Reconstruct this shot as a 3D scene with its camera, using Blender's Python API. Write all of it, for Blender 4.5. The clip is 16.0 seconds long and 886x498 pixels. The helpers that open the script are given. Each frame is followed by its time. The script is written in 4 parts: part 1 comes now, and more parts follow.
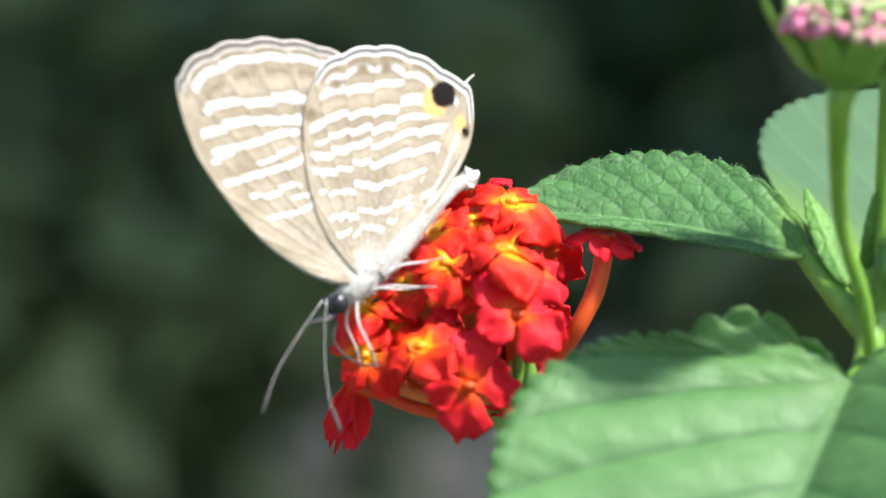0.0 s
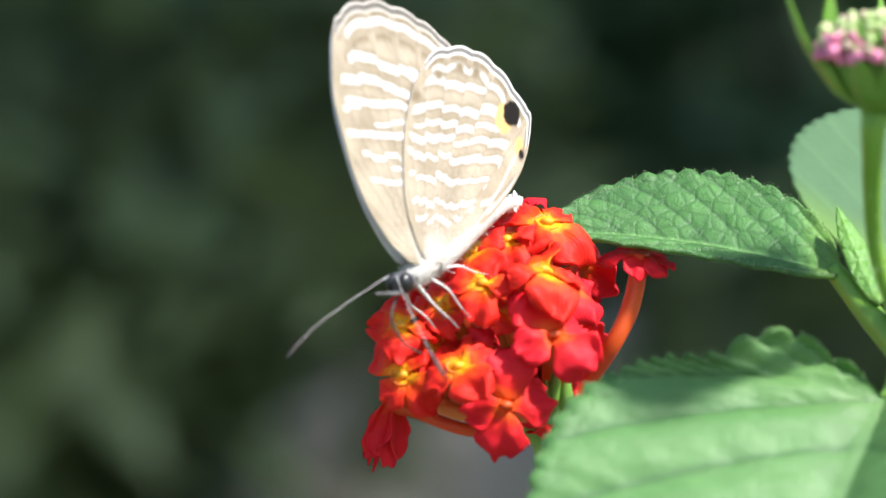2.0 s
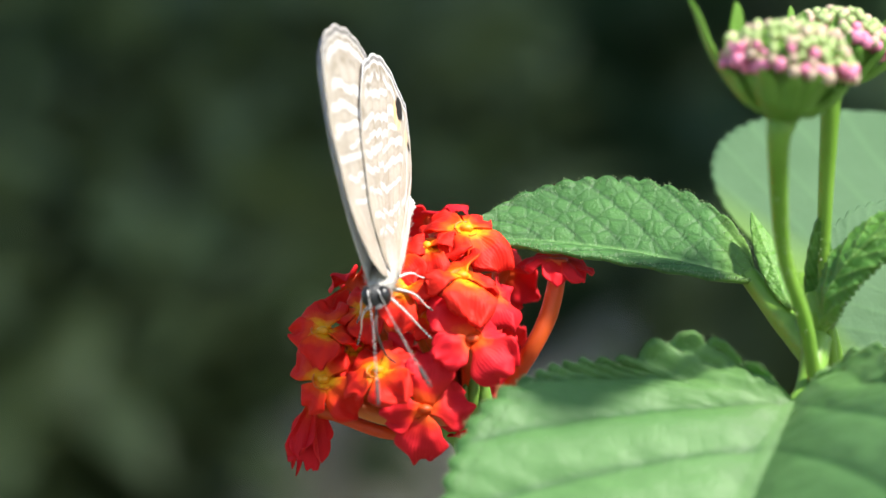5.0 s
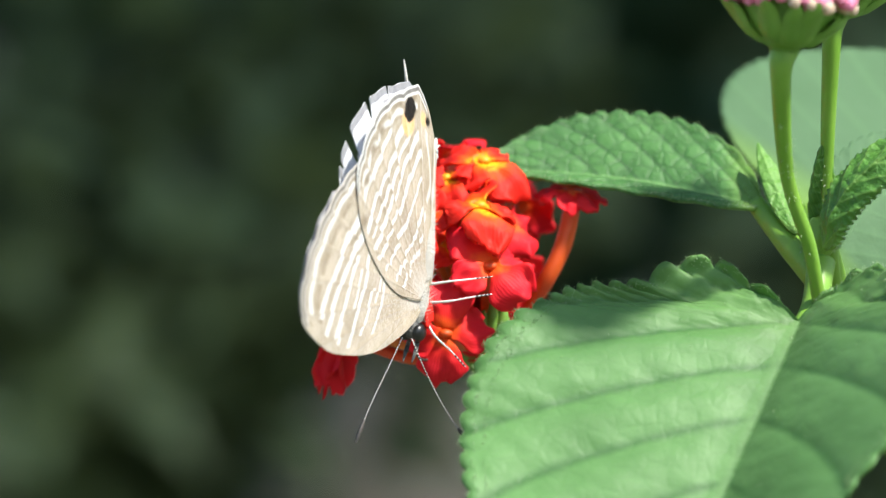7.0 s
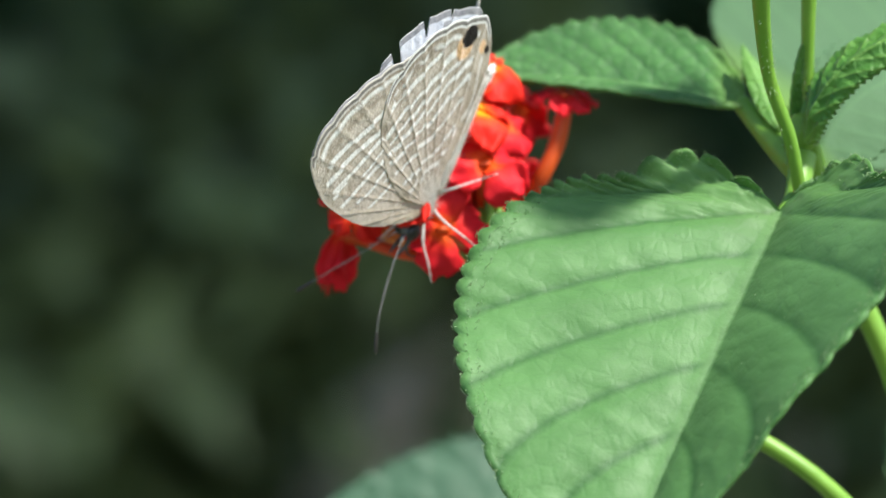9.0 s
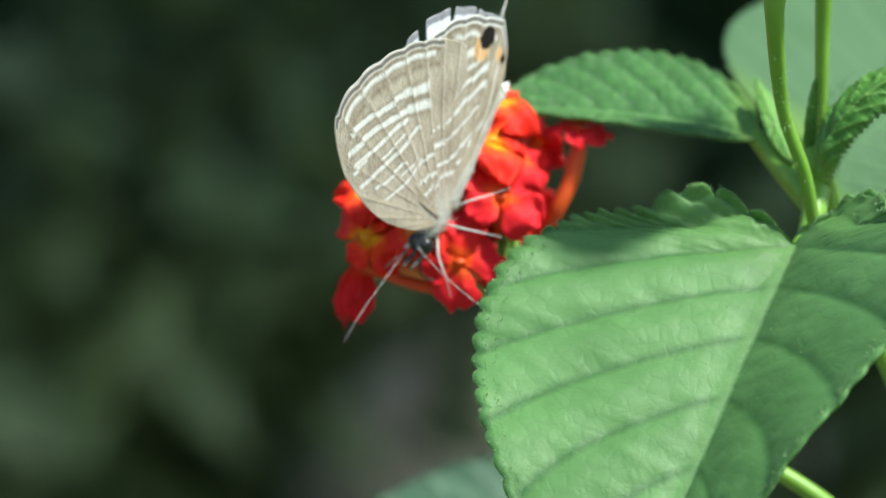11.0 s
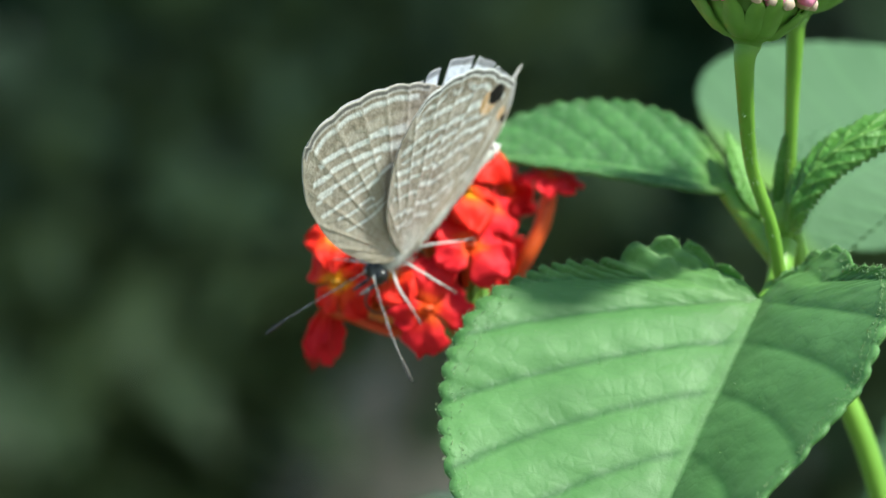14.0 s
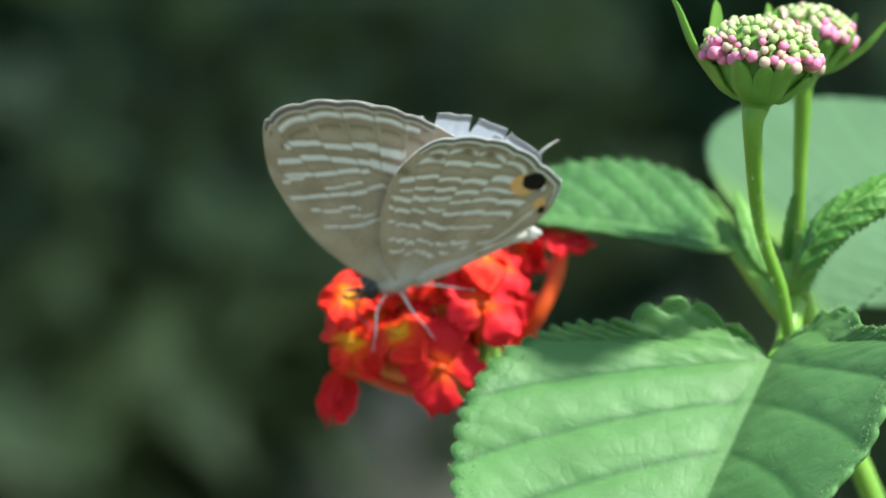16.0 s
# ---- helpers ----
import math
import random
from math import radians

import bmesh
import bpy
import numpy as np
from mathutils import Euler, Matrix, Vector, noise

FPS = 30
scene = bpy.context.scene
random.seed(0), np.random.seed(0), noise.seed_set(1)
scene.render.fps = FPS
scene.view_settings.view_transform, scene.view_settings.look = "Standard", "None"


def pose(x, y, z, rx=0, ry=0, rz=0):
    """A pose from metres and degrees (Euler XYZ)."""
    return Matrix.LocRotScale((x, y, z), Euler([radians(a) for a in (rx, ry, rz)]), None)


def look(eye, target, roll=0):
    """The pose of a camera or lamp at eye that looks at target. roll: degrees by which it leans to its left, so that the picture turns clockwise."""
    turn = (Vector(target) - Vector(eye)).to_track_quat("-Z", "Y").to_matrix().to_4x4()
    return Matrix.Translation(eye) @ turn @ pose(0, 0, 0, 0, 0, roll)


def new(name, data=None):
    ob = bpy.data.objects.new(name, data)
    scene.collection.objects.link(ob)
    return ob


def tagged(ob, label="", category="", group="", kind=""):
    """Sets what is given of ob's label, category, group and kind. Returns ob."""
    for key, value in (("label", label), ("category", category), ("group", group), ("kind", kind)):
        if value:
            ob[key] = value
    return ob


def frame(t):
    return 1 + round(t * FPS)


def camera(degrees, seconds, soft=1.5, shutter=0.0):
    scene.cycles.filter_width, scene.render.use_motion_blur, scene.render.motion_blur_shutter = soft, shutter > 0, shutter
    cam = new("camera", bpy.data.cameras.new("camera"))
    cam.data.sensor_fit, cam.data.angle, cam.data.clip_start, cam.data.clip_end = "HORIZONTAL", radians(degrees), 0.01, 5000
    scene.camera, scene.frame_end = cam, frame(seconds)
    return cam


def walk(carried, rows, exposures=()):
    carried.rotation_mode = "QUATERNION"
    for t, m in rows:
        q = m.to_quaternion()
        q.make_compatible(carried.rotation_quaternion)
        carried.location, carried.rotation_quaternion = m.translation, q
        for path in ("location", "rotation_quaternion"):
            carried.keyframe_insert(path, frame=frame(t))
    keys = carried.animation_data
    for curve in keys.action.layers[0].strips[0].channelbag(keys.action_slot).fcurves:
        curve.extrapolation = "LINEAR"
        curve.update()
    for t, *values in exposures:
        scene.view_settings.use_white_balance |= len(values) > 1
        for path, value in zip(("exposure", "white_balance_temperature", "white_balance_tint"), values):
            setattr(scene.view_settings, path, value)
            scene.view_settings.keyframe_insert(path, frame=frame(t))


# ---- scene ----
# The plan is in millimetres round the flower head; the ground lies 0.6 m below it.
cam = camera(14, 16.0, soft=1.5)
cam.data.dof.use_dof = True
cam.data.dof.focus_distance = 0.221
cam.data.dof.aperture_fstop = 32.0
PATH = [
    (0.0, pose(0.00052, -0.21086, 0.60048, 90.836, -0.766, -0.634)),
    (0.5, pose(-0.00132, -0.20677, 0.59967, 90.590, -0.558, -0.533)),
    (1.0, pose(-0.00171, -0.20745, 0.60108, 90.514, -0.621, -0.474)),
    (1.5, pose(-0.00079, -0.20937, 0.60142, 90.491, -0.694, -0.411)),
    (2.0, pose(-0.00147, -0.21330, 0.60364, 90.304, -0.526, -0.567)),
    (2.5, pose(0.00053, -0.21568, 0.60344, 90.555, -0.294, -0.474)),
    (3.0, pose(0.00085, -0.21628, 0.60369, 90.584, -0.361, -0.510)),
    (3.5, pose(0.00226, -0.21563, 0.60361, 90.406, -0.467, -0.564)),
    (4.0, pose(0.00193, -0.21584, 0.60404, 90.498, -0.340, -0.608)),
    (4.2, pose(0.00267, -0.21578, 0.60380, 90.442, -0.357, -0.626)),
    (6.3, pose(0.00472, -0.22117, 0.60334, 90.408, -0.048, -0.007)),
    (6.5, pose(0.00616, -0.22204, 0.59872, 90.283, 0.037, -0.001)),
    (7.0, pose(0.00446, -0.22601, 0.60015, 90.185, 0.245, 0.048)),
    (7.5, pose(0.00636, -0.22629, 0.59655, 90.213, 0.486, 0.144)),
    (8.0, pose(0.00658, -0.23536, 0.59698, 90.258, 0.520, 0.474)),
    (8.2, pose(0.00736, -0.23386, 0.59378, 90.230, 0.544, 0.588)),
    (10.3, pose(0.00718, -0.23718, 0.59362, 90.062, 0.777, 0.770)),
    (10.5, pose(0.00686, -0.23574, 0.59524, 90.015, 0.819, 0.773)),
    (11.0, pose(0.00619, -0.23704, 0.59642, 90.013, 0.827, 0.692)),
    (11.2, pose(0.00502, -0.23740, 0.59796, 90.019, 0.745, 0.641)),
    (11.5, pose(0.00521, -0.23839, 0.59873, 90.027, 0.659, 0.648)),
    (12.0, pose(0.00375, -0.24025, 0.60033, 89.952, 0.237, 0.510)),
    (12.5, pose(0.00426, -0.23882, 0.60148, 89.991, 0.089, 0.539)),
    (13.0, pose(0.00453, -0.23792, 0.59930, 89.996, -0.079, 0.409)),
    (13.5, pose(0.00528, -0.24014, 0.60058, 89.967, -0.184, 0.429)),
    (14.0, pose(0.00730, -0.23869, 0.59967, 89.966, -0.255, 0.469)),
    (14.5, pose(0.00829, -0.23809, 0.60065, 89.997, -0.269, 0.585)),
    (15.0, pose(0.00764, -0.23860, 0.60123, 90.079, -0.218, 0.560)),
    (15.5, pose(0.00804, -0.23918, 0.60156, 90.171, -0.183, 0.623)),
    (16.0, pose(0.00771, -0.24093, 0.60228, 90.289, -0.096, 0.755)),
]
EXPOSURES = [(0.0, 1.02, 6350, 11), (2.0, 1.08, 6400, 11), (4.2, 1.0, 6700, 10), (7.5, 0.93, 6600, 7), (10.5, 0.72, 6450, 1), (12.0, 0.71, 6400, -4), (13.0, 0.82, 6350, -4), (14.0, 0.83, 6350, -3), (15.0, 0.92, 6350, -1), (16.0, 1.02, 6350, 0)]
walk(cam, PATH, EXPOSURES)

# ---- world and sun ----
SUN = Vector((0.52, -0.36, 0.8)).normalized()
world = bpy.data.worlds.new("world")
scene.world = world
world.use_nodes = True
wn = world.node_tree.nodes
sky = wn.new("ShaderNodeTexSky")
sky.sky_type, sky.sun_disc = "NISHITA", False
sky.sun_elevation = math.asin(SUN.z)
sky.sun_rotation = math.atan2(SUN.x, SUN.y)
wn["Background"].inputs["Strength"].default_value = 0.125
world.node_tree.links.new(sky.outputs["Color"], wn["Background"].inputs["Color"])
lamp = bpy.data.lights.new("sun", "SUN")
lamp.energy, lamp.angle, lamp.color = 5.0, radians(4.5), (1.0, 0.965, 0.9)
new("sun", lamp).matrix_world = look(SUN * 10, (0, 0, 0))

# ---- materials ----
MM = 0.001
Z0 = 0.6


def P(x, y, z):
    return Vector((x * MM, y * MM, Z0 + z * MM))


class Nodes:
    """A material with a principled shader and short ways to its nodes."""

    def __init__(self, name):
        self.m = bpy.data.materials.new(name)
        self.m.use_nodes = True
        self.t = self.m.node_tree
        self.b = self.t.nodes["Principled BSDF"]
        self.o = self.t.nodes["Material Output"]

    def add(self, kind, **values):
        n = self.t.nodes.new("ShaderNode" + kind)
        for k, v in values.items():
            n.inputs[k.replace("_", " ")].default_value = v
        return n

    def link(self, a, b):
        self.t.links.new(a, b)

    def noise(self, scale, detail=4.0, coords="Object", rough=0.55):
        c = self.add("TexCoord")
        n = self.add("TexNoise", Scale=scale, Detail=detail, Roughness=rough)
        self.link(c.outputs[coords], n.inputs["Vector"])
        return n.outputs["Fac"]

    def ramp(self, fac, *stops):
        r = self.add("ValToRGB")
        e = r.color_ramp.elements
        while len(e) < len(stops):
            e.new(0.5)
        for el, (p, c) in zip(e, stops):
            el.position, el.color = p, (*c, 1)
        self.link(fac, r.inputs["Fac"])
        return r.outputs["Color"]

    def mix(self, fac, a, b, how="MIX"):
        n = self.t.nodes.new("ShaderNodeMix")
        n.data_type, n.blend_type = "RGBA", how
        for k, v in ((0, fac), (6, a), (7, b)):
            if isinstance(v, (int, float)):
                n.inputs[k].default_value = v
            elif isinstance(v, tuple):
                n.inputs[k].default_value = (*v, 1)
            else:
                self.link(v, n.inputs[k])
        return n.outputs[2]

    def math(self, op, a, b=0.0):
        n = self.t.nodes.new("ShaderNodeMath")
        n.operation = op
        for k, v in enumerate((a, b)):
            if isinstance(v, (int, float)):
                n.inputs[k].default_value = v
            else:
                self.link(v, n.inputs[k])
        return n.outputs[0]

    def bump(self, height, strength, distance):
        n = self.add("Bump", Strength=strength, Distance=distance)
        self.link(height, n.inputs["Height"])
        self.link(n.outputs["Normal"], self.b.inputs["Normal"])
        return n.outputs["Normal"]

    def glow_through(self, color, share):
        """Light that comes through a thin blade."""
        tr = self.add("BsdfTranslucent")
        mx = self.add("MixShader", Fac=share)
        self.link(color, tr.inputs["Color"])
        self.link(self.b.outputs[0], mx.inputs[1])
        self.link(tr.outputs[0], mx.inputs[2])
        self.link(mx.outputs[0], self.o.inputs["Surface"])


def leaf_material(name, dark, light, vein, rough=0.45, through_share=0.25, veins=9.0, sheen=0.03, net_share=0.2, grain=0.4, rake=0.16, vein_shade=None, base_tint=0.6, gloss=0.5, line_share=0.65):
    """Blade with side veins by its UV: u along the midrib, v from 0 at one edge over 0.5 to 1."""
    k = Nodes(name)
    uv = k.add("UVMap")
    sep = k.add("SeparateXYZ")
    k.link(uv.outputs[0], sep.inputs[0])
    u, v = sep.outputs[0], sep.outputs[1]
    side = k.math("MULTIPLY", k.math("ABSOLUTE", k.math("SUBTRACT", v, 0.5)), 2.0)
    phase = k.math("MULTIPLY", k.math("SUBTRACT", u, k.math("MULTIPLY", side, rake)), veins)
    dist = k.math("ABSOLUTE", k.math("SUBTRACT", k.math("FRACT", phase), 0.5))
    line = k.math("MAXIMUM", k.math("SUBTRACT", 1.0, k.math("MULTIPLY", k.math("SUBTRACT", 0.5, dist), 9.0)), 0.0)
    rib = k.math("MAXIMUM", k.math("SUBTRACT", 1.0, k.math("MULTIPLY", side, 24.0)), 0.0)
    c = k.add("TexCoord")
    vor = k.t.nodes.new("ShaderNodeTexVoronoi")
    vor.feature = "DISTANCE_TO_EDGE"
    vor.inputs["Scale"].default_value = 1000.0
    k.link(c.outputs["Object"], vor.inputs["Vector"])
    net = k.math("MINIMUM", k.math("MULTIPLY", vor.outputs["Distance"], 5.0), 1.0)
    big = k.noise(120.0)
    fine = k.noise(5500.0, 3.0)
    base = k.mix(k.ramp(big, (0.35, (0, 0, 0)), (0.68, (1, 1, 1))), dark, light)
    # Net and side veins can take a darker green that imitates furrow shadow.
    base = k.mix(k.math("MULTIPLY", k.math("SUBTRACT", 1.0, net), net_share), base, vein_shade or vein)
    base = k.mix(k.math("MULTIPLY", line, line_share), base, vein_shade or vein)
    base = k.mix(k.math("MULTIPLY", rib, 0.75), base, vein)
    base = k.mix(k.math("MULTIPLY", fine, 0.3), base, light, "OVERLAY")
    young = k.math("MAXIMUM", k.math("SUBTRACT", 1.0, k.math("MULTIPLY", u, 7.0)), 0.0)
    base = k.mix(k.math("MULTIPLY", young, base_tint), base, (0.24, 0.42, 0.06))
    k.link(base, k.b.inputs["Base Color"])
    k.b.inputs["Roughness"].default_value = rough
    k.b.inputs["Specular IOR Level"].default_value = gloss
    k.b.inputs["Sheen Weight"].default_value = sheen
    k.b.inputs["Sheen Roughness"].default_value = 0.4
    h = k.math("ADD", k.math("MULTIPLY", net, 0.5), k.math("MULTIPLY", fine, 0.8))
    k.bump(h, grain, 0.00014)
    k.glow_through(k.mix(0.5, base, (0.25, 0.55, 0.06)), through_share)
    return k.m


def plain_material(name, a, b, scale, rough=0.6, bump=0.2, depth=0.0002, share=0.0, fine=8.0):
    k = Nodes(name)
    big, small = k.noise(scale), k.noise(scale * fine, 3.0)
    base = k.mix(k.ramp(big, (0.3, (0, 0, 0)), (0.7, (1, 1, 1))), a, b)
    base = k.mix(k.math("MULTIPLY", small, 0.35), base, tuple(0.55 * x for x in a))
    k.link(base, k.b.inputs["Base Color"])
    k.b.inputs["Roughness"].default_value = rough
    k.bump(small, bump, depth)
    if share:
        k.glow_through(base, share)
    return k.m


def petal_material(name, throat, middle, rim):
    k = Nodes(name)
    uv = k.add("UVMap")
    sep = k.add("SeparateXYZ")
    k.link(uv.outputs[0], sep.inputs[0])
    wob = k.math("ADD", sep.outputs[0], k.math("MULTIPLY", k.math("SUBTRACT", k.noise(650.0), 0.5), 0.7))
    base = k.ramp(wob, (0.08, throat), (0.3, middle), (0.62, rim))
    base = k.mix(k.math("MULTIPLY", k.noise(2500.0), 0.25), base, tuple(0.6 * x for x in rim))
    k.link(base, k.b.inputs["Base Color"])
    k.b.inputs["Roughness"].default_value = 0.6
    k.b.inputs["Specular IOR Level"].default_value = 0.22
    wave = k.t.nodes.new("ShaderNodeTexWave")
    wave.bands_direction = "Y"
    wave.inputs["Scale"].default_value, wave.inputs["Distortion"].default_value = 5.0, 3.0
    k.link(uv.outputs[0], wave.inputs["Vector"])
    k.bump(wave.outputs["Fac"], 0.12, 0.0002)
    k.glow_through(base, 0.28)
    return k.m


def wing_material(name, share):
    """The pattern of the scales comes from the mesh; this adds grain and gloss."""
    k = Nodes(name)
    at = k.t.nodes.new("ShaderNodeAttribute")
    at.attribute_name = "scales"
    grain = k.noise(5200.0, 2.0)
    patch = k.noise(300.0)
    base = k.mix(k.math("MULTIPLY", grain, 0.5), at.outputs["Color"], (0.5, 0.5, 0.5), "OVERLAY")
    base = k.mix(k.math("MULTIPLY", patch, 0.25), base, (0.62, 0.58, 0.5), "OVERLAY")
    k.link(base, k.b.inputs["Base Color"])
    k.b.inputs["Roughness"].default_value = 0.5
    tone = k.add("RGBToBW")
    k.link(at.outputs["Color"], tone.inputs[0])
    k.link(k.math("MINIMUM", k.math("MULTIPLY", tone.outputs[0], 2.4), 0.75), k.b.inputs["Sheen Weight"])
    k.b.inputs["Sheen Tint"].default_value = (0.98, 0.95, 1.0, 1.0)
    k.link(k.math("MINIMUM", k.math("MULTIPLY", tone.outputs[0], 2.0), 0.9), k.b.inputs["Specular IOR Level"])
    k.b.inputs["Sheen Roughness"].default_value = 0.5
    folds = k.noise(1500.0, 3.0)
    k.bump(k.math("ADD", grain, k.math("MULTIPLY", folds, 1.4)), 0.45, 0.00009)
    k.glow_through(base, share)
    return k.m


LEAF = leaf_material("lantana_leaf", (0.055, 0.17, 0.04), (0.105, 0.265, 0.07), (0.19, 0.37, 0.13), vein_shade=(0.02, 0.075, 0.018), grain=0.5, rough=0.55, rake=0.3, veins=7.0, net_share=0.4, line_share=0.8)
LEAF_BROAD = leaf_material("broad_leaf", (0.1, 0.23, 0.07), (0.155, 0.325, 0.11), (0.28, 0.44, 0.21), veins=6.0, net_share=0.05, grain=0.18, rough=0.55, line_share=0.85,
                           rake=0.3, vein_shade=(0.045, 0.14, 0.036), sheen=0.05, base_tint=0.12, through_share=0.36)
LEAF_YOUNG = leaf_material("young_leaf", (0.07, 0.21, 0.03), (0.14, 0.32, 0.055), (0.24, 0.42, 0.1), grain=0.9, net_share=0.1)
LEAF_PALE = leaf_material("pale_leaf", (0.098, 0.183, 0.096), (0.125, 0.222, 0.122), (0.135, 0.25, 0.125), through_share=0.3, net_share=0.04, grain=0.15, rough=0.7, gloss=0.15, sheen=0.0)
# Dark copy of the leaf for the far blade, its shade held in the colour.
LEAF_SHADE_TINTED = leaf_material("shade_tinted_leaf", (0.036, 0.1, 0.055), (0.05, 0.13, 0.07), (0.07, 0.15, 0.09), through_share=0.2, net_share=0.05, grain=0.2, rough=0.6)
THROAT = plain_material("yellow_throat", (0.9, 0.45, 0.01), (0.88, 0.3, 0.01), 900.0, 0.5, 0.2, 0.0001, 0.2)
STEM = plain_material("green_stem", (0.15, 0.33, 0.03), (0.22, 0.42, 0.055), 250.0, 0.45, 0.3, 0.0001, 0.15)
BRACT = plain_material("bract", (0.12, 0.29, 0.035), (0.22, 0.42, 0.07), 300.0, 0.5, 0.3, 0.0001, 0.25)
BUD_PINK = plain_material("pink_bud", (0.8, 0.2, 0.4), (0.78, 0.34, 0.46), 900.0, 0.5, 0.2, 0.0001, 0.2)
BUD_PALE = plain_material("pale_pink_bud", (0.66, 0.42, 0.4), (0.52, 0.52, 0.26), 900.0, 0.5, 0.2, 0.0001, 0.2)
BUD_GREEN = plain_material("green_bud", (0.36, 0.5, 0.16), (0.52, 0.62, 0.3), 900.0, 0.5, 0.2, 0.0001, 0.2)
PETAL_YOUNG = petal_material("orange_petal", (0.94, 0.46, 0.008), (0.9, 0.085, 0.006), (0.8, 0.022, 0.012))
PETAL_OLD = petal_material("red_petal", (0.88, 0.11, 0.01), (0.84, 0.026, 0.02), (0.8, 0.016, 0.03))
TUBE_PALE = plain_material("pale_corolla_tube", (0.82, 0.3, 0.05), (0.78, 0.2, 0.06), 200.0, 0.45, 0.2, 0.0001, 0.25)
TUBE = plain_material("corolla_tube", (0.78, 0.12, 0.015), (0.7, 0.05, 0.015), 200.0, 0.45, 0.2, 0.0001, 0.25)
WING_UNDER = wing_material("wing_underside", 0.13)
HEAD = plain_material("head_scales", (0.03, 0.03, 0.032), (0.24, 0.24, 0.24), 1600.0, 0.8, 0.8, 0.0003)
FUZZ = plain_material("body_scales", (0.5, 0.475, 0.43), (0.66, 0.64, 0.6), 1200.0, 0.8, 0.8, 0.0003)
EYE = plain_material("eye_black", (0.008, 0.008, 0.009), (0.018, 0.018, 0.018), 900.0, 0.32, 0.1, 0.00005)
LEG = plain_material("leg_white", (0.58, 0.56, 0.53), (0.74, 0.72, 0.7), 1500.0, 0.6, 0.3, 0.0001)
HAIR = plain_material("leaf_hair", (0.26, 0.4, 0.18), (0.36, 0.5, 0.26), 900.0, 0.4, 0.1, 0.0001, 0.4)
ANT_DARK = plain_material("antenna_dark", (0.03, 0.027, 0.025), (0.06, 0.05, 0.045), 1500.0, 0.6)
SOIL = plain_material("soil", (0.54, 0.48, 0.37), (0.62, 0.555, 0.44), 3.0, 0.95, 0.6, 0.01, 0.0, 14.0)
GROUND = plain_material("garden_ground", (0.11, 0.1, 0.075), (0.12, 0.14, 0.075), 3.0, 0.95, 0.6, 0.01, 0.0, 14.0)
BARK = plain_material("bark", (0.11, 0.09, 0.07), (0.2, 0.17, 0.14), 14.0, 0.9, 0.8, 0.01)
# Darker copy of the hedge leaf: deep shade is put into its colour.
SHADE_TONED_LEAF = plain_material("shade_toned_leaf", (0.03, 0.078, 0.028), (0.055, 0.115, 0.042), 6.0, 0.55, 0.2, 0.001, 0.15)
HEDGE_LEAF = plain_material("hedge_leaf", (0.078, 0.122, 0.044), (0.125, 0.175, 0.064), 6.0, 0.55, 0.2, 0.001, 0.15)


# ---- making things ----
def thing(name, at, label, category, group="", kind=""):
    e = new(name)
    e.location = at
    e.empty_display_size = 0.01
    return tagged(e, label, category, group, kind)


def where(ob):
    p = Vector((0, 0, 0))
    while ob:
        p += ob.location
        ob = ob.parent
    return p


def part(name, bm, material, parent, label="", at=None, smooth=True):
    """Links a bmesh, a mesh or (verts, faces) in world coordinates as ONE mesh object under parent."""
    if isinstance(bm, bmesh.types.BMesh):
        me = bpy.data.meshes.new(name)
        bm.to_mesh(me)
        bm.free()
    elif isinstance(bm, tuple):
        me = bpy.data.meshes.new(name)
        me.from_pydata([tuple(v) for v in bm[0]], [], bm[1])
    else:
        me = bm
    if material and not me.materials:
        me.materials.append(material)
    if smooth:
        me.shade_smooth()
    ob = new(name, me)
    ob.parent = parent
    if at is None:
        me.transform(Matrix.Translation(-where(parent)))
    else:
        ob.location = Vector(at) - where(parent)
    return tagged(ob, label)


def tube(points, radii, sides=12, caps=True, rings=8):
    """Round rod along a smooth curve through points (metres)."""
    pts = [Vector(p) for p in points]
    path = []
    n = len(pts)
    for i in range(n - 1):
        a, b = pts[i], pts[i + 1]
        ta = (pts[min(i + 1, n - 1)] - pts[max(i - 1, 0)]) * 0.5
        tb = (pts[min(i + 2, n - 1)] - pts[i]) * 0.5
        for j in range(rings):
            s = j / rings
            h = (2 * s**3 - 3 * s**2 + 1, s**3 - 2 * s**2 + s, -2 * s**3 + 3 * s**2, s**3 - s**2)
            path.append((a * h[0] + ta * h[1] + b * h[2] + tb * h[3], radii[i] + (radii[i + 1] - radii[i]) * s))
    path.append((pts[-1], radii[-1]))
    verts, faces = [], []
    d0 = (path[1][0] - path[0][0]).normalized()
    side = d0.orthogonal().normalized()
    for i, (p, r) in enumerate(path):
        d = (path[min(i + 1, len(path) - 1)][0] - path[max(i - 1, 0)][0]).normalized()
        side = (side - d * side.dot(d)).normalized()
        up = d.cross(side)
        for k in range(sides):
            a = 2 * math.pi * k / sides
            verts.append(p + (side * math.cos(a) + up * math.sin(a)) * r)
    for i in range(len(path) - 1):
        for k in range(sides):
            a, b = i * sides + k, i * sides + (k + 1) % sides
            faces.append((a, b, b + sides, a + sides))
    if caps:
        faces.append(tuple(range(sides))[::-1])
        faces.append(tuple(range(len(verts) - sides, len(verts))))
    return verts, faces


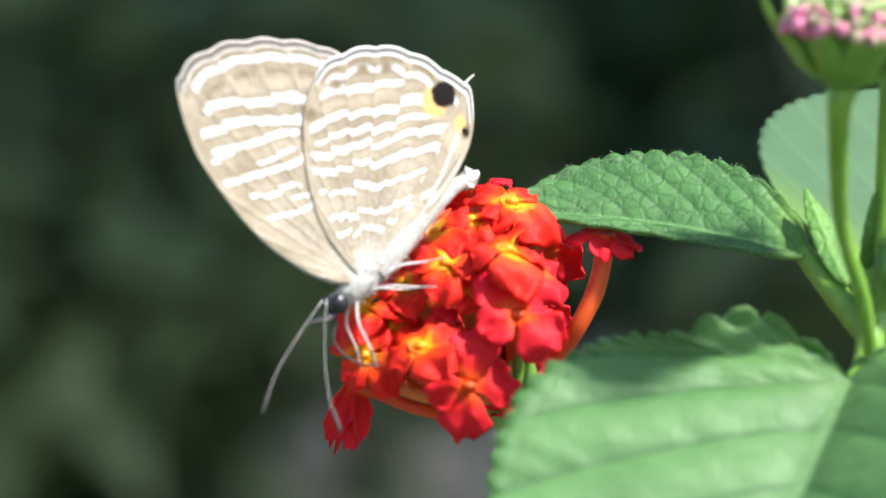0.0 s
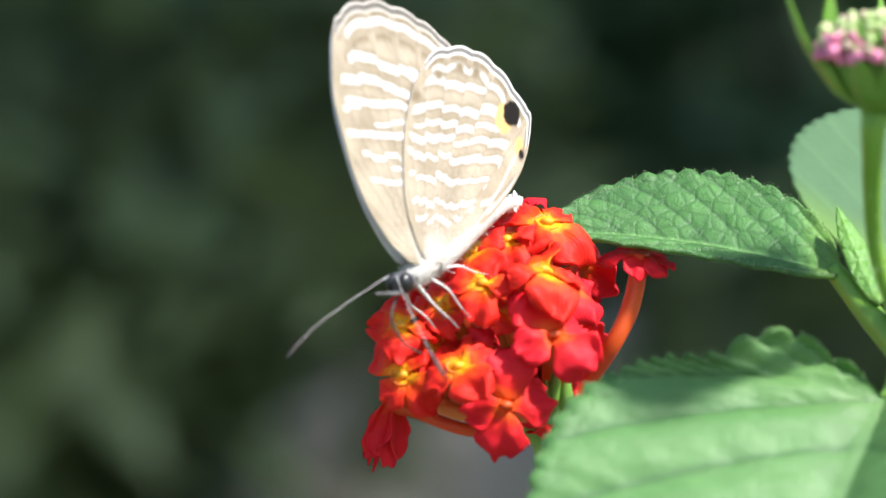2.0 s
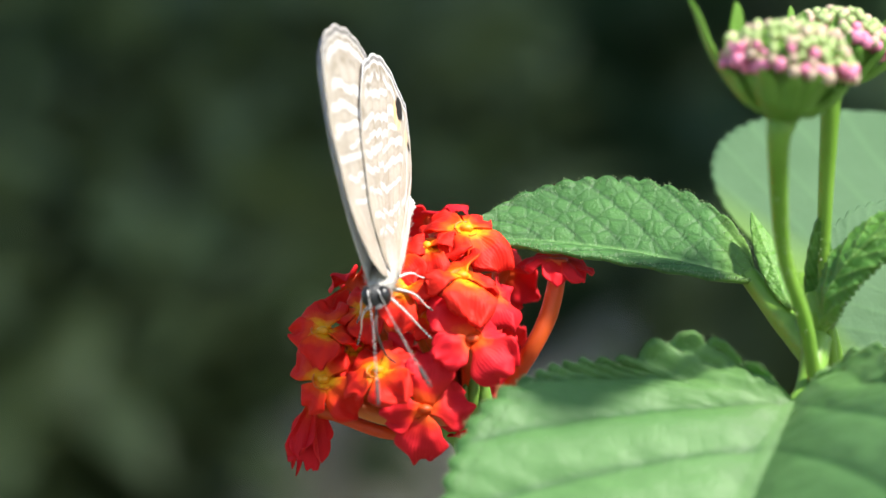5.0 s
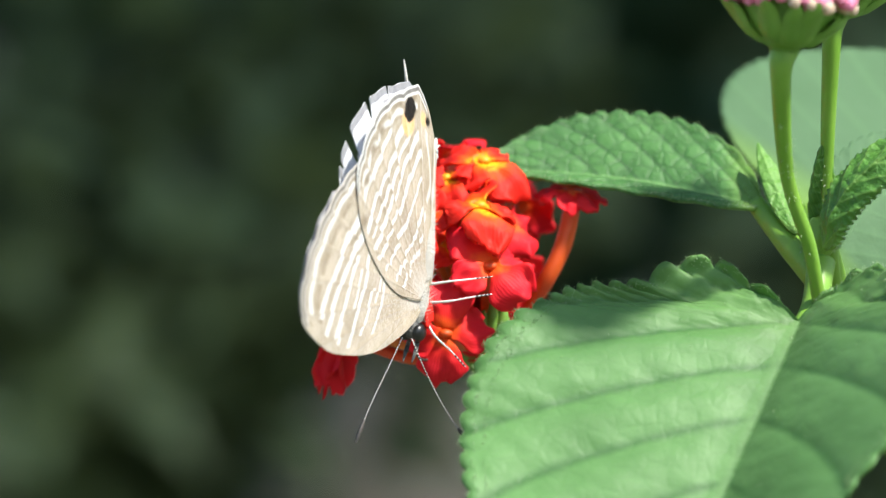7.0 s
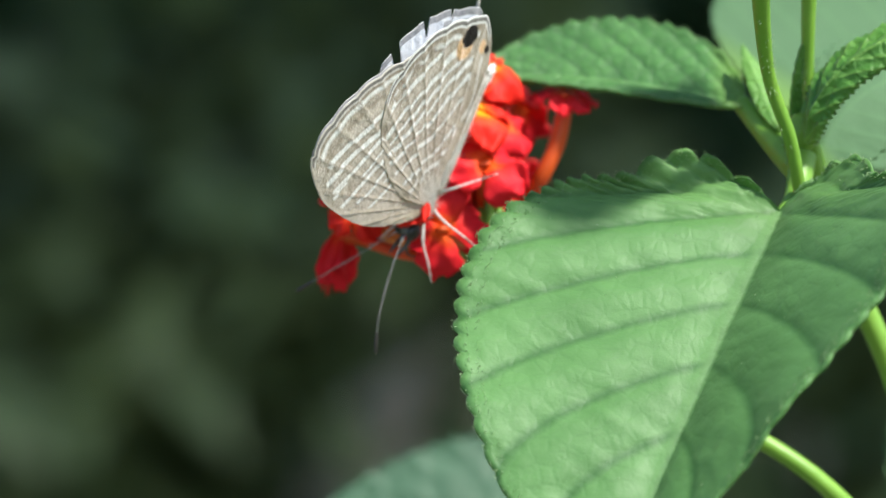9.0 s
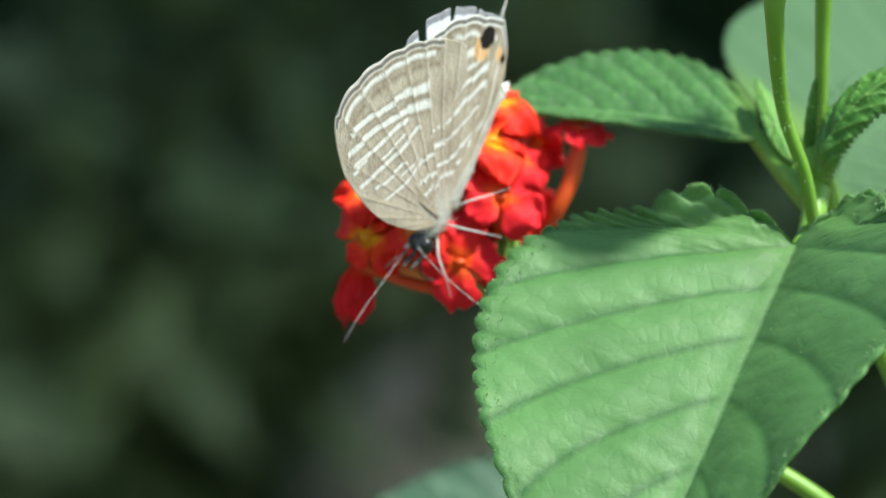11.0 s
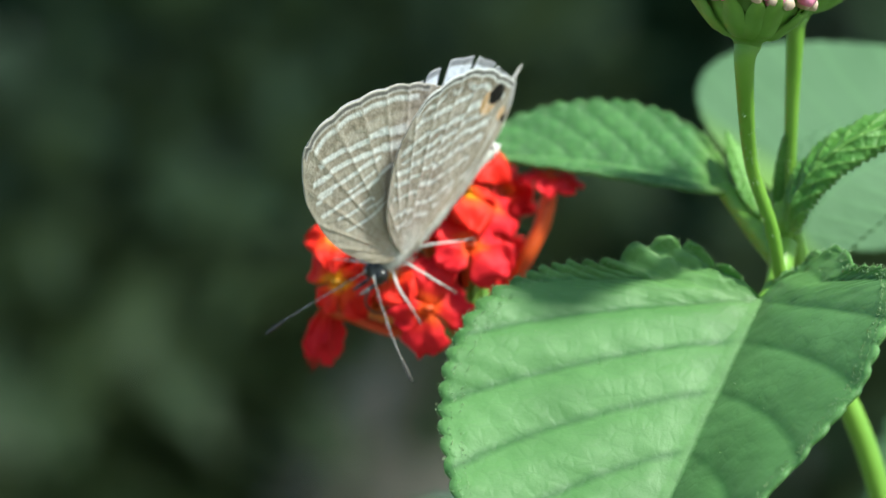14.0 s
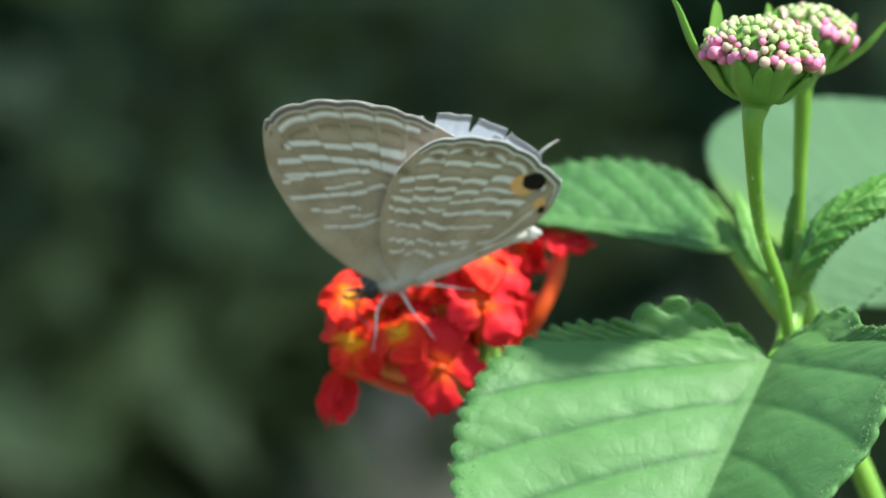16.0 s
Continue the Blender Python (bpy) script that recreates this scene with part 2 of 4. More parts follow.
def blob(radii, at=(0, 0, 0), turn=None, rough=0.0, sub=3, seed=0):
    bm = bmesh.new()
    bmesh.ops.create_icosphere(bm, subdivisions=sub, radius=1.0)
    for v in bm.verts:
        w = 1 + rough * noise.noise(v.co * 3 + Vector((seed, 0, 0)))
        v.co = Vector((v.co.x * radii[0], v.co.y * radii[1], v.co.z * radii[2])) * w
        if turn:
            v.co = turn @ v.co
        v.co += Vector(at)
    return bm


def blade(base, bend, tip, left, right, wl, wr, teeth=16, relief=0.5, veins=9.0, sweep=0.3, curl=0.0,
          shape=(0.42, 0.85), thick=0.25, nu=110, nv=22, seed=0, ripple=0.0, rake=0.16, lump=0.5, rim=0.8, crisp=0.0,
          left0=None, left1=None, right0=None, bow=0.3, base_teeth=0.0, bunch=1.5, notch=0.07, smooth_right=0.0):
    """A toothed leaf in millimetres of the plan: midrib from base over bend to tip, and for each half the way
    in which it spreads and its width. relief: how far it puffs between the side veins."""
    base, bend, tip = (Vector(p) for p in (base, bend, tip))
    left, right = Vector(left).normalized(), Vector(right).normalized()
    left0 = Vector(left0).normalized() if left0 else left
    left1 = Vector(left1).normalized() if left1 else left
    right0 = Vector(right0).normalized() if right0 else right
    peak = (shape[0] / (shape[0] + shape[1])) ** shape[0] * (shape[1] / (shape[0] + shape[1])) ** shape[1]
    grid = []
    us = [((i / nu) ** bunch) for i in range(nu + 1)]
    for u in us:
        c = base * (1 - u) ** 2 + bend * 2 * u * (1 - u) + tip * u * u
        d = ((bend - base) * (1 - u) + (tip - bend) * u).normalized()
        f = (max(u, 0.0) ** shape[0]) * (max(1 - u, 0.0) ** shape[1]) / peak
        row = []
        for j in range(-nv, nv + 1):
            v = j / nv
            k = min(1.0, u / bow)
            k = k * k * (3 - 2 * k)
            k1 = max(0.0, min(1.0, (u - bow) / 0.28))
            s, w = (left0.lerp(left1.lerp(left, k1), k).normalized(), wl) if v < 0 else (right0.lerp(right, k).normalized(), wr)
            a = abs(v)
            nrm = s.cross(d).normalized() * (1 if v < 0 else -1)
            scallop = abs(math.sin(math.pi * (teeth * (u ** 0.9) + base_teeth * min(1.0, u / 0.12) ** 0.5) + 0.4))
            if v > 0:
                scallop = scallop * (1 - smooth_right) + smooth_right * 0.8
            edge = 1 - notch * (1 - scallop ** 0.7) * (a ** 6)
            reach = a * edge
            p = c + s * (w * f * reach) + d * (sweep * w * f * reach * reach)
            ph = (u - rake * a) * veins
            cell = abs(math.sin(math.pi * ph)) ** 0.6
            h = relief * (0.45 * cell * min(1.0, 3 * a) - 0.25 * (1 - min(1.0, 8 * a)))
            h += relief * (rim + crisp * max(0.0, 1 - u / 0.2)) * (scallop ** 0.8) * a ** 8
            h += relief * lump * noise.noise(p * 0.9 + Vector((seed, 3, 1)))
            h += relief * crisp * (0.35 * noise.noise(p * 1.9 + Vector((seed, 7, 2))) + 0.2 * noise.noise(p * 4.3)) * max(0.0, 1 - u / 0.22) * a
            if v < 0:
                h -= relief * crisp * 0.42 * (1 - scallop) ** 2.5 * max(0.0, min(1.0, (a - 0.45) / 0.25)) * max(0.0, 1 - u / 0.13)
            else:
                h *= 1 - 0.4 * crisp
            h += curl * a * a * w * f + ripple * a * a * math.sin(2 * math.pi * 2.3 * u + seed)
            p = p + nrm * h * min(1.0, 6 * f)
            row.append((p, nrm))
        grid.append(row)
    m = 2 * nv + 1
    verts = [P(*p) for row in grid for p, _ in row] + [P(*(p - n * thick)) for row in grid for p, n in row]
    faces, off = [], len(grid) * m
    for i in range(nu):
        for j in range(m - 1):
            a = i * m + j
            q = (a, a + 1, a + m + 1, a + m)
            faces.append(q)
            faces.append(tuple(x + off for x in q)[::-1])
    for i in range(nu):
        for j in (0, m - 1):
            a = i * m + j
            q = (a, a + m, a + m + off, a + off)
            faces.append(q if j == 0 else q[::-1])
    me = bpy.data.meshes.new("leaf")
    me.from_pydata(verts, [], faces)
    uv = me.uv_layers.new(name="UVMap")
    flat = np.empty(len(me.loops), dtype=np.int32)
    me.loops.foreach_get("vertex_index", flat)
    flat %= off
    uu = np.array(us)[flat // m]
    vv = (flat % m) / (m - 1)
    uv.data.foreach_set("uv", np.stack([uu, vv], 1).astype(np.float32).ravel())
    return me


# ---- ground and distance ----
def ground_sheet():
    bm = bmesh.new()
    rings, spokes = 40, 72
    prev = None
    for i in range(rings + 1):
        r = 0.05 * (1.225 ** i) if i else 0.0
        ring = []
        for k in range(spokes):
            a = 2 * math.pi * k / spokes
            p = Vector((r * math.cos(a), r * math.sin(a), 0))
            bump = 0.03 * noise.noise(p * 1.7) + 0.012 * noise.noise(p * 9)
            ring.append(bm.verts.new((p.x, p.y, bump * min(1, r) if r < 30 else 0)))
        if prev:
            for k in range(spokes):
                bm.faces.new((prev[k], ring[k], ring[(k + 1) % spokes], prev[(k + 1) % spokes]))
        prev = ring
    bmesh.ops.remove_doubles(bm, verts=bm.verts, dist=1e-6)
    ob = part("ground", bm, GROUND, None, at=(0, 0, 0))
    tagged(ob, "bare brown garden soil under the shrubs", "ground", kind="structure")


def earth_bank():
    """A low heap of earth between the shrubs."""
    verts, faces = [], []
    nx, ny = 60, 24
    for j in range(ny + 1):
        for i in range(nx + 1):
            x, y = -1.2 + 2.6 * i / nx, 2.0 + 1.3 * j / ny
            h = (0.58 * math.exp(-((x - 0.24) / 0.17) ** 2) + 0.54 * math.exp(-((x + 0.05) / 0.19) ** 2)) * math.exp(-((y - 2.75) / 0.34) ** 2)
            h += 0.05 * noise.noise(Vector((x * 3, y * 3, 0))) + 0.02 * noise.noise(Vector((x * 14, y * 14, 0)))
            verts.append((x, y, h - 0.035))
    for j in range(ny):
        for i in range(nx):
            a = j * (nx + 1) + i
            faces.append((a, a + 1, a + nx + 2, a + nx + 1))
    ob = part("earth_bank", (verts, faces), SOIL, None, at=(0, 0, 0))
    tagged(ob, "low heap of grey-brown earth", "earth bank", kind="structure")


def leaf_mass(count, place, size, seed, droop=0.3):
    """Many small folded leaves at the points that place(rng) gives."""
    rng = random.Random(seed)
    verts, faces = [], []
    for _ in range(count):
        p = place(rng)
        d = Vector((rng.gauss(0, 1), rng.gauss(0, 1), rng.gauss(-droop, 0.6))).normalized()
        s = d.orthogonal().normalized()
        s = Matrix.Rotation(rng.uniform(0, 6.28), 3, d) @ s
        n = d.cross(s)
        L = size * rng.uniform(0.6, 1.3)
        w = L * rng.uniform(0.2, 0.3)
        i = len(verts)
        verts += [p, p + d * L * 0.45 - s * w + n * w * 0.4, p + d * L * 0.5, p + d * L * 0.45 + s * w + n * w * 0.4,
                  p + d * L - n * L * 0.15]
        faces += [(i, i + 2, i + 1), (i, i + 3, i + 2), (i + 1, i + 2, i + 4), (i + 2, i + 3, i + 4)]
    return verts, faces


def shrub(at, radii, count, leaf_size, material, label, seed):
    base = Vector((at[0], at[1], 0))
    e = thing("shrub", base, label, "shrub", "shrubs in the background")
    rng = random.Random(seed)
    lumps = [(Vector((rng.gauss(0, 0.45) * radii[0], rng.gauss(0, 0.45) * radii[1], at[2] + rng.gauss(0, 0.42) * radii[2])),
              rng.uniform(0.25, 0.5)) for _ in range(16)]

    def place(r):
        c, k = r.choice(lumps)
        v = Vector((r.gauss(0, 1), r.gauss(0, 1), r.gauss(0, 1))).normalized() * (r.random() ** 0.4) * k
        q = base + c + Vector((v.x * radii[0], v.y * radii[1], v.z * radii[2]))
        q.z = max(q.z, 0.03)
        return q

    part("crown", leaf_mass(count, place, leaf_size, seed), material, e, smooth=False)
    for k in range(4):
        c = lumps[k][0]
        part("stem", tube([base + Vector((0.02 * k, 0, -0.02)), base + c * 0.5 + Vector((0.05, 0, 0)), base + c],
                          [0.012, 0.009, 0.003], 8), BARK, e)
    return e


def far_hedge():
    """The overgrown edge of the garden, closing the view behind the shrubs."""
    def place(r):
        x, z = r.uniform(-3.5, 3.5), r.random() ** 1.3 * 3.2
        return Vector((x, 4.7 + 0.25 * noise.noise(Vector((x, z, 0))) + r.uniform(-0.3, 0.3) + 0.05 * x * x, z))

    ob = part("hedge", leaf_mass(16000, place, 0.2, 77), SHADE_TONED_LEAF, None, at=(0, 0, 0), smooth=False)
    tagged(ob, "dense hedge at the garden's edge, shade put into its green", "hedge", kind="stuff")


# Added tree, never in view: its crown keeps sun off the background.
def tree(at, crown_at, radii, count, seed):
    base = Vector((at[0], at[1], 0))
    e = thing("tree", base, "added shade tree out of view, with a dense dark green crown", "tree")
    rng = random.Random(seed)
    top = Vector(crown_at)
    part("trunk", tube([base - Vector((0, 0, 0.1)), base.lerp(top, 0.45) + Vector((0.15, 0.1, 0)), top], [0.13, 0.1, 0.04], 14), BARK, e)
    ends = []
    for k in range(14):
        v = Vector((rng.gauss(0, 1), rng.gauss(0, 1), rng.gauss(0, 0.7))).normalized()
        q = top + Vector((v.x * radii[0], v.y * radii[1], v.z * radii[2])) * rng.uniform(0.45, 0.8)
        ends.append(q)
        s = base.lerp(top, rng.uniform(0.5, 0.95))
        part("limb", tube([s, s.lerp(q, 0.5) + Vector((0, 0, 0.12)), q], [0.045, 0.03, 0.01], 8), BARK, e)

    def place(r):
        c = r.choice(ends)
        v = Vector((r.gauss(0, 1), r.gauss(0, 1), r.gauss(0, 0.8))) * 0.17
        return c + Vector((v.x * radii[0], v.y * radii[1], v.z * radii[2])) * 1.5

    part("crown", leaf_mass(count, place, 0.11, seed), SHADE_TONED_LEAF, e, smooth=False)


# ---- the lantana shoot with buds and leaves ----
def green_shoot():
    e = thing("lantana_plant", Vector((0.034, 0.004, 0.0)),
              "green lantana shoot with toothed leaves and two heads of pink buds", "plant")
    # main stem comes up from the soil, passes behind the large leaf and forks at its node
    part("stem", tube([P(42, 6, -602), P(42, 6, -300), P(41, 6, -140), P(40, 6, -70), P(38.6, 6, -40), P(36.6, 5.6, -24), P(34.2, 5, -14.6), P(31.6, 4, -8.6), P(29.4, 1, -3.4), P(27.4, -3, 2)],
                      [0.003, 0.0026, 0.0018, 0.0012, 0.0009, 0.0008, 0.00078, 0.00078, 0.0009, 0.001], 14), STEM, e)
    part("petiole", tube([P(37.4, 5.6, -30), P(29.3, 2, -21.5), P(23.4, 2, -17.4), P(20, 1, -15)], [0.0007, 0.0006, 0.00055, 0.0004]), STEM, e)
    # the large leaf that leans forward
    part("petiole", tube([P(27.6, -3.5, 0), P(27, -5.2, -2.6), P(26.0, -7.0, -4.0)], [0.0009, 0.0008, 0.0006]), STEM, e)
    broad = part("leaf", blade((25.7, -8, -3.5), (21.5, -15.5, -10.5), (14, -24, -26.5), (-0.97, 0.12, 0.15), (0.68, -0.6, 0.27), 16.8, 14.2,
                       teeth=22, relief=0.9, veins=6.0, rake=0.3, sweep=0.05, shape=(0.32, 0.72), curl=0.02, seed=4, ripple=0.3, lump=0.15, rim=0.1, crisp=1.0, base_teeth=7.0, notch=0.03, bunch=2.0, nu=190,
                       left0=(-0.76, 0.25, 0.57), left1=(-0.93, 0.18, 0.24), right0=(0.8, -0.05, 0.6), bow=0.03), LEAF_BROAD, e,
         "broad green toothed leaf with sunken side veins, furrow shade in their colour")
    # the leaf whose tip touches the flower head
    part("petiole", tube([P(27.4, -3, -1.0), P(25.9, -1, 1.0), P(24.0, 1.6, 3.7)], [0.0009, 0.0008, 0.0006]), STEM, e)
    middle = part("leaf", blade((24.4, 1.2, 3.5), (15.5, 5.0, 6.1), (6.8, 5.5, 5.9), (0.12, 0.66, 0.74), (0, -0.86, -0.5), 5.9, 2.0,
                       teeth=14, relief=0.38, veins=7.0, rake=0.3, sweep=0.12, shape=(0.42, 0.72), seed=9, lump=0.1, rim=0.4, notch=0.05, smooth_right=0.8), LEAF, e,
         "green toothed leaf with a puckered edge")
    # young leaf that arches away
    arched = part("leaf", blade((27.8, -5.0, 0.8), (28.0, -7.5, 7.6), (42, -7, 9.4), (-0.35, 0.75, 0.5), (0.4, -0.5, -0.75), 2.0, 1.5,
                       teeth=30, relief=0.34, sweep=0.2, shape=(0.35, 0.45), seed=2, lump=0.5, rim=1.2), LEAF_YOUNG, e, "young arched leaf with a rough upper face")
    part("leaf", blade((28.6, 0, -1), (31, 3, 6.5), (41, 8, 6), (-0.3, 0.6, 0.7), (0.5, -0.4, -0.75), 5.0, 4.0,
                       teeth=18, relief=0.1, sweep=0.2, seed=7), LEAF_PALE, e, "pale green leaf in the shade of the stem")
    part("leaf", blade((26.2, -1.5, 1.6), (25.2, 0, 4.2), (24.2, 2.5, 7.4), (-0.8, 0.3, 0.3), (0.8, 0.3, 0.2), 1.0, 1.0,
                       teeth=6, relief=0.12, nu=40, nv=8, seed=1), LEAF_YOUNG, e, "tiny unfolding leaf")
    part("leaf", blade((27.4, -2, 1.8), (28.0, -3, 4.5), (27.6, -4, 7.2), (-0.8, -0.2, 0.3), (0.8, -0.2, 0.2), 0.9, 0.9,
                       teeth=6, relief=0.12, nu=40, nv=8, seed=5), LEAF_YOUNG, e, "tiny unfolding leaf")
    # the pale leaf behind the bud stalks
    part("petiole", tube([P(29.8, 1.5, -4), P(29.6, 10, -0.5), P(29, 18, 3.4)], [0.0008, 0.0007, 0.0006]), STEM, e)
    part("leaf", blade((29, 18, 3.4), (35, 24, 10.6), (54, 28, 11), (-0.8, 0.3, 0.5), (0.5, -0.2, -0.8), 11.8, 9.0,
                       teeth=24, relief=0.07, seed=12, shape=(0.5, 0.8), sweep=0.0, lump=0.2, rim=0.4, notch=0.03), LEAF_PALE, e, "pale green toothed leaf")
    # two leaves lower down, far behind the flower head
    part("petiole", tube([P(39, 6, -60), P(30, 40, -50), P(22, 58, -40)], [0.0008, 0.0007, 0.0005]), STEM, e)
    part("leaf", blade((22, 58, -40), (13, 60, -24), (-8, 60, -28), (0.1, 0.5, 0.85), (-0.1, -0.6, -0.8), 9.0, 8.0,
                       teeth=20, relief=0.4, seed=14), LEAF_SHADE_TINTED, e, "lower leaf with shade put into its dark green")
    part("petiole", tube([P(41, 6, -140), P(46, 24, -70), P(45, 34, -34)], [0.0008, 0.0007, 0.0005]), STEM, e)
    part("leaf", blade((45, 34, -34), (46, 35, -20), (47, 38, -3), (-1, 0.1, 0.1), (1, 0.1, 0), 9.0, 8.0,
                       teeth=20, relief=0.4, seed=15), LEAF_PALE, e, "pale green leaf in shade")
    part("node", blob((0.0009, 0.0008, 0.0014), P(27.5, -3.2, 1.4), rough=0.2), STEM, e)
    stem_hairs(e)
    leaf_hairs(broad, 2600, 0.0002, 0.97, 21)
    leaf_hairs(middle, 1600, 0.00016, 0.6, 22)
    leaf_hairs(arched, 1200, 0.0002, 0.5, 23)
    bud_head(e, [P(30.8, 3, -9), P(28.6, -3.5, -6), P(27.3, -6, -2.8), P(26.4, -8, 1), P(24.9, -10, 5.2)], 0.00043, P(24.65, -15, 15.7),
             (0.1, -0.12, 1), 3.75, 31, math.pi - 0.1, (1.6, 0.8))
    bud_head(e, [P(29.6, 1, -5), P(28.4, -2.5, 0), P(28.0, -3.5, 6)], 0.0004, P(28.3, -6.0, 17.4),
             (0.07, 0.05, 1), 3.1, 32, -0.15, (1.75, 0.45))


def leaf_hairs(leaf, count, length, share, seed, cols=45):
    """Fine pale hairs on a blade, most of them along its rims; share: how many stand on the rims."""
    rng = random.Random(seed)
    me = leaf.data
    rows = len(me.vertices) // 2 // cols
    verts, faces = [], []
    for _ in range(count):
        i = rng.randrange(2, rows - 1)
        j = rng.choice((0, 1, 2, cols - 3, cols - 2, cols - 1)) if rng.random() < share else rng.randrange(cols)
        v = me.vertices[i * cols + j]
        side = Vector((rng.gauss(0, 1), rng.gauss(0, 1), rng.gauss(0, 1))).normalized()
        out = (v.normal + side * 0.6).normalized()
        p = v.co + side * 0.0001 - v.normal * 0.00008
        n = out.orthogonal().normalized() * 0.000028
        m = out.cross(n)
        k = len(verts)
        verts += [p + n, p - n, p + m, p + out * length * rng.uniform(0.6, 1.3)]
        faces += [(k, k + 1, k + 3), (k + 1, k + 2, k + 3), (k + 2, k, k + 3)]
    ob = part("hairs", (verts, faces), HAIR, leaf, "fine pale hairs", at=where(leaf), smooth=False)
    tagged(ob, kind="stuff")


def stem_hairs(e):
    """Short stiff hairs on the two bud stalks."""
    rng = random.Random(5)
    verts, faces = [], []
    for a, b, r in ((P(26.6, -7.6, 0), P(24.9, -10, 5.2), 0.00043), (P(24.9, -10, 5.2), P(24.5, -13, 8.5), 0.00044), (P(28.2, -3, 3), P(28.0, -3.5, 6), 0.0004),
                    (P(28.6, 0, -2), P(27.4, -3, 2), 0.0009)):
        axis = (b - a).normalized()
        side = axis.orthogonal().normalized()
        for _ in range(60):
            d = Matrix.Rotation(rng.uniform(0, 6.28), 3, axis) @ side
            p = a.lerp(b, rng.random()) + d * r * 0.93
            tip = p + (d + axis * rng.uniform(-0.5, 0.2)).normalized() * rng.uniform(0.00014, 0.0003)
            n = d.cross(axis) * 0.00003
            m = axis * 0.00003
            i = len(verts)
            verts += [p + n, p - n, p + m, tip]
            faces += [(i, i + 1, i + 3), (i + 1, i + 2, i + 3), (i + 2, i, i + 3)]
    ob = part("hairs", (verts, faces), HAIR, e, "short pale bristles on the stalks", smooth=False)
    tagged(ob, kind="stuff")


def bud_mesh(name, material):
    bm = blob((0.00042, 0.00042, 0.00066), sub=2)
    for v in bm.verts:
        a = math.atan2(v.co.y, v.co.x)
        if v.co.z > 0:
            k = 1 + 0.2 * math.cos(4 * a) * (v.co.z / 0.0008)
            v.co.x *= k * 1.1
            v.co.y *= k * 1.1
            v.co.z = min(v.co.z, 0.00046)
    me = bpy.data.meshes.new(name)
    bm.to_mesh(me)
    bm.free()
    me.materials.append(material)
    return me


BUDS = {}


def bud_head(plant, stalk, r, middle, axis, radius, seed, long_at, reach):
    """A peduncle that widens to a shallow bowl with a dome of closed buds, and leafy bracts that hold them."""
    rng = random.Random(seed)
    axis = Vector(axis).normalized()
    ex = (Vector((1, 0, 0)) - axis * axis.x).normalized()
    turn = Matrix((ex, axis.cross(ex), axis)).transposed()
    R = radius * MM
    bed = lambda d: middle + axis * (d * R)
    stalk = stalk + [bed(-1.35), bed(-0.9)]
    part("peduncle", tube(stalk, [r] * (len(stalk) - 2) + [r * 1.45, r * 2.1], 14), STEM, plant)
    head = part("bud_head", tube([bed(-0.94), bed(-0.86), bed(-0.76), bed(-0.58), bed(-0.34), bed(-0.05), bed(0.22), bed(0.45)],
                                 [r * 1.9, r * 2.2, R * 0.4, R * 0.6, R * 0.74, R * 0.8, R * 0.72, R * 0.5], 24), BRACT, plant, "head of tight pink and green buds")
    if not BUDS:
        for key, m in (("pink", BUD_PINK), ("pale", BUD_PALE), ("green", BUD_GREEN)):
            BUDS[key] = bud_mesh("bud_" + key, m)
            BUDS[key].shade_smooth()
    count = 190
    for i in range(count):
        s = (i + 0.5) / count
        pol = 1.88 * math.sqrt(s)
        a = i * 2.39996 + rng.uniform(-0.12, 0.12)
        d = Vector((math.sin(pol) * math.cos(a), math.sin(pol) * math.sin(a), math.cos(pol) * 0.6))
        if s > 0.7:
            if s > 0.85 and rng.random() < 0.45:
                continue
            key = rng.choice(("pink", "pink", "pink", "pale"))
        elif s > 0.35:
            key = rng.choice(("pink", "pale", "green", "green"))
        else:
            key = rng.choice(("green", "green", "pale"))
        p = middle + turn @ (d * R * rng.uniform(0.86, 1.0))
        ob = part("bud", BUDS[key], None, head, at=p, smooth=False)
        ob.rotation_euler = ((turn @ d).to_track_quat("Z", "Y").to_matrix() @ Matrix.Rotation(rng.uniform(0, 6), 3, "Z")).to_euler()
        k = rng.uniform(0.75, 1.15) * (0.92 if s > 0.7 else 0.7)
        ob.scale = (k, k, k)
    for k in range(12):
        long = k == 0
        a = long_at + 2 * math.pi * k / 12 + (0 if long else rng.uniform(-0.2, 0.2))
        out = turn @ Vector((math.cos(a), math.sin(a), 0))
        side = axis.cross(out)
        low, high = -0.8, (reach[1] if long else (rng.uniform(0.5, 0.8) if math.sin(a) > 0.2 and k % 2 else rng.uniform(-0.3, 0.12)))
        wide = 0.31 if long else rng.uniform(0.24, 0.33)
        verts, faces = [], []
        n = 14
        for i in range(n + 1):
            u = i / n
            z = low + (high - low) * u
            if long:
                ring = 0.36 + (reach[0] - 0.36) * u ** 0.62
            else:
                ring = 0.36 + 0.72 * min(1.0, (z + 0.8) / 0.8) ** 0.6 + 0.1 * max(0.0, z)
            c = bed(z) + out * (R * ring)
            w = R * wide * (0.62 + 0.8 * u) * (1 - u) ** 0.6 * (1.2 if long else 1.0)
            nrm = axis * 0.45 - out * 0.9
            for j in range(5):
                v = j / 2 - 1
                verts.append(c + side * (w * v) + nrm * (w * 0.4 * v * v + 0.00006 * math.sin(9 * u + k)))
        m = len(verts)
        verts += [p - nrm * 0.00012 for p in verts]
        for i in range(n):
            for j in range(4):
                q = (i * 5 + j, i * 5 + j + 1, i * 5 + j + 6, i * 5 + j + 5)
                faces += [q, tuple(x + m for x in q)[::-1]]
        part("bract", (verts, faces), BRACT, head)


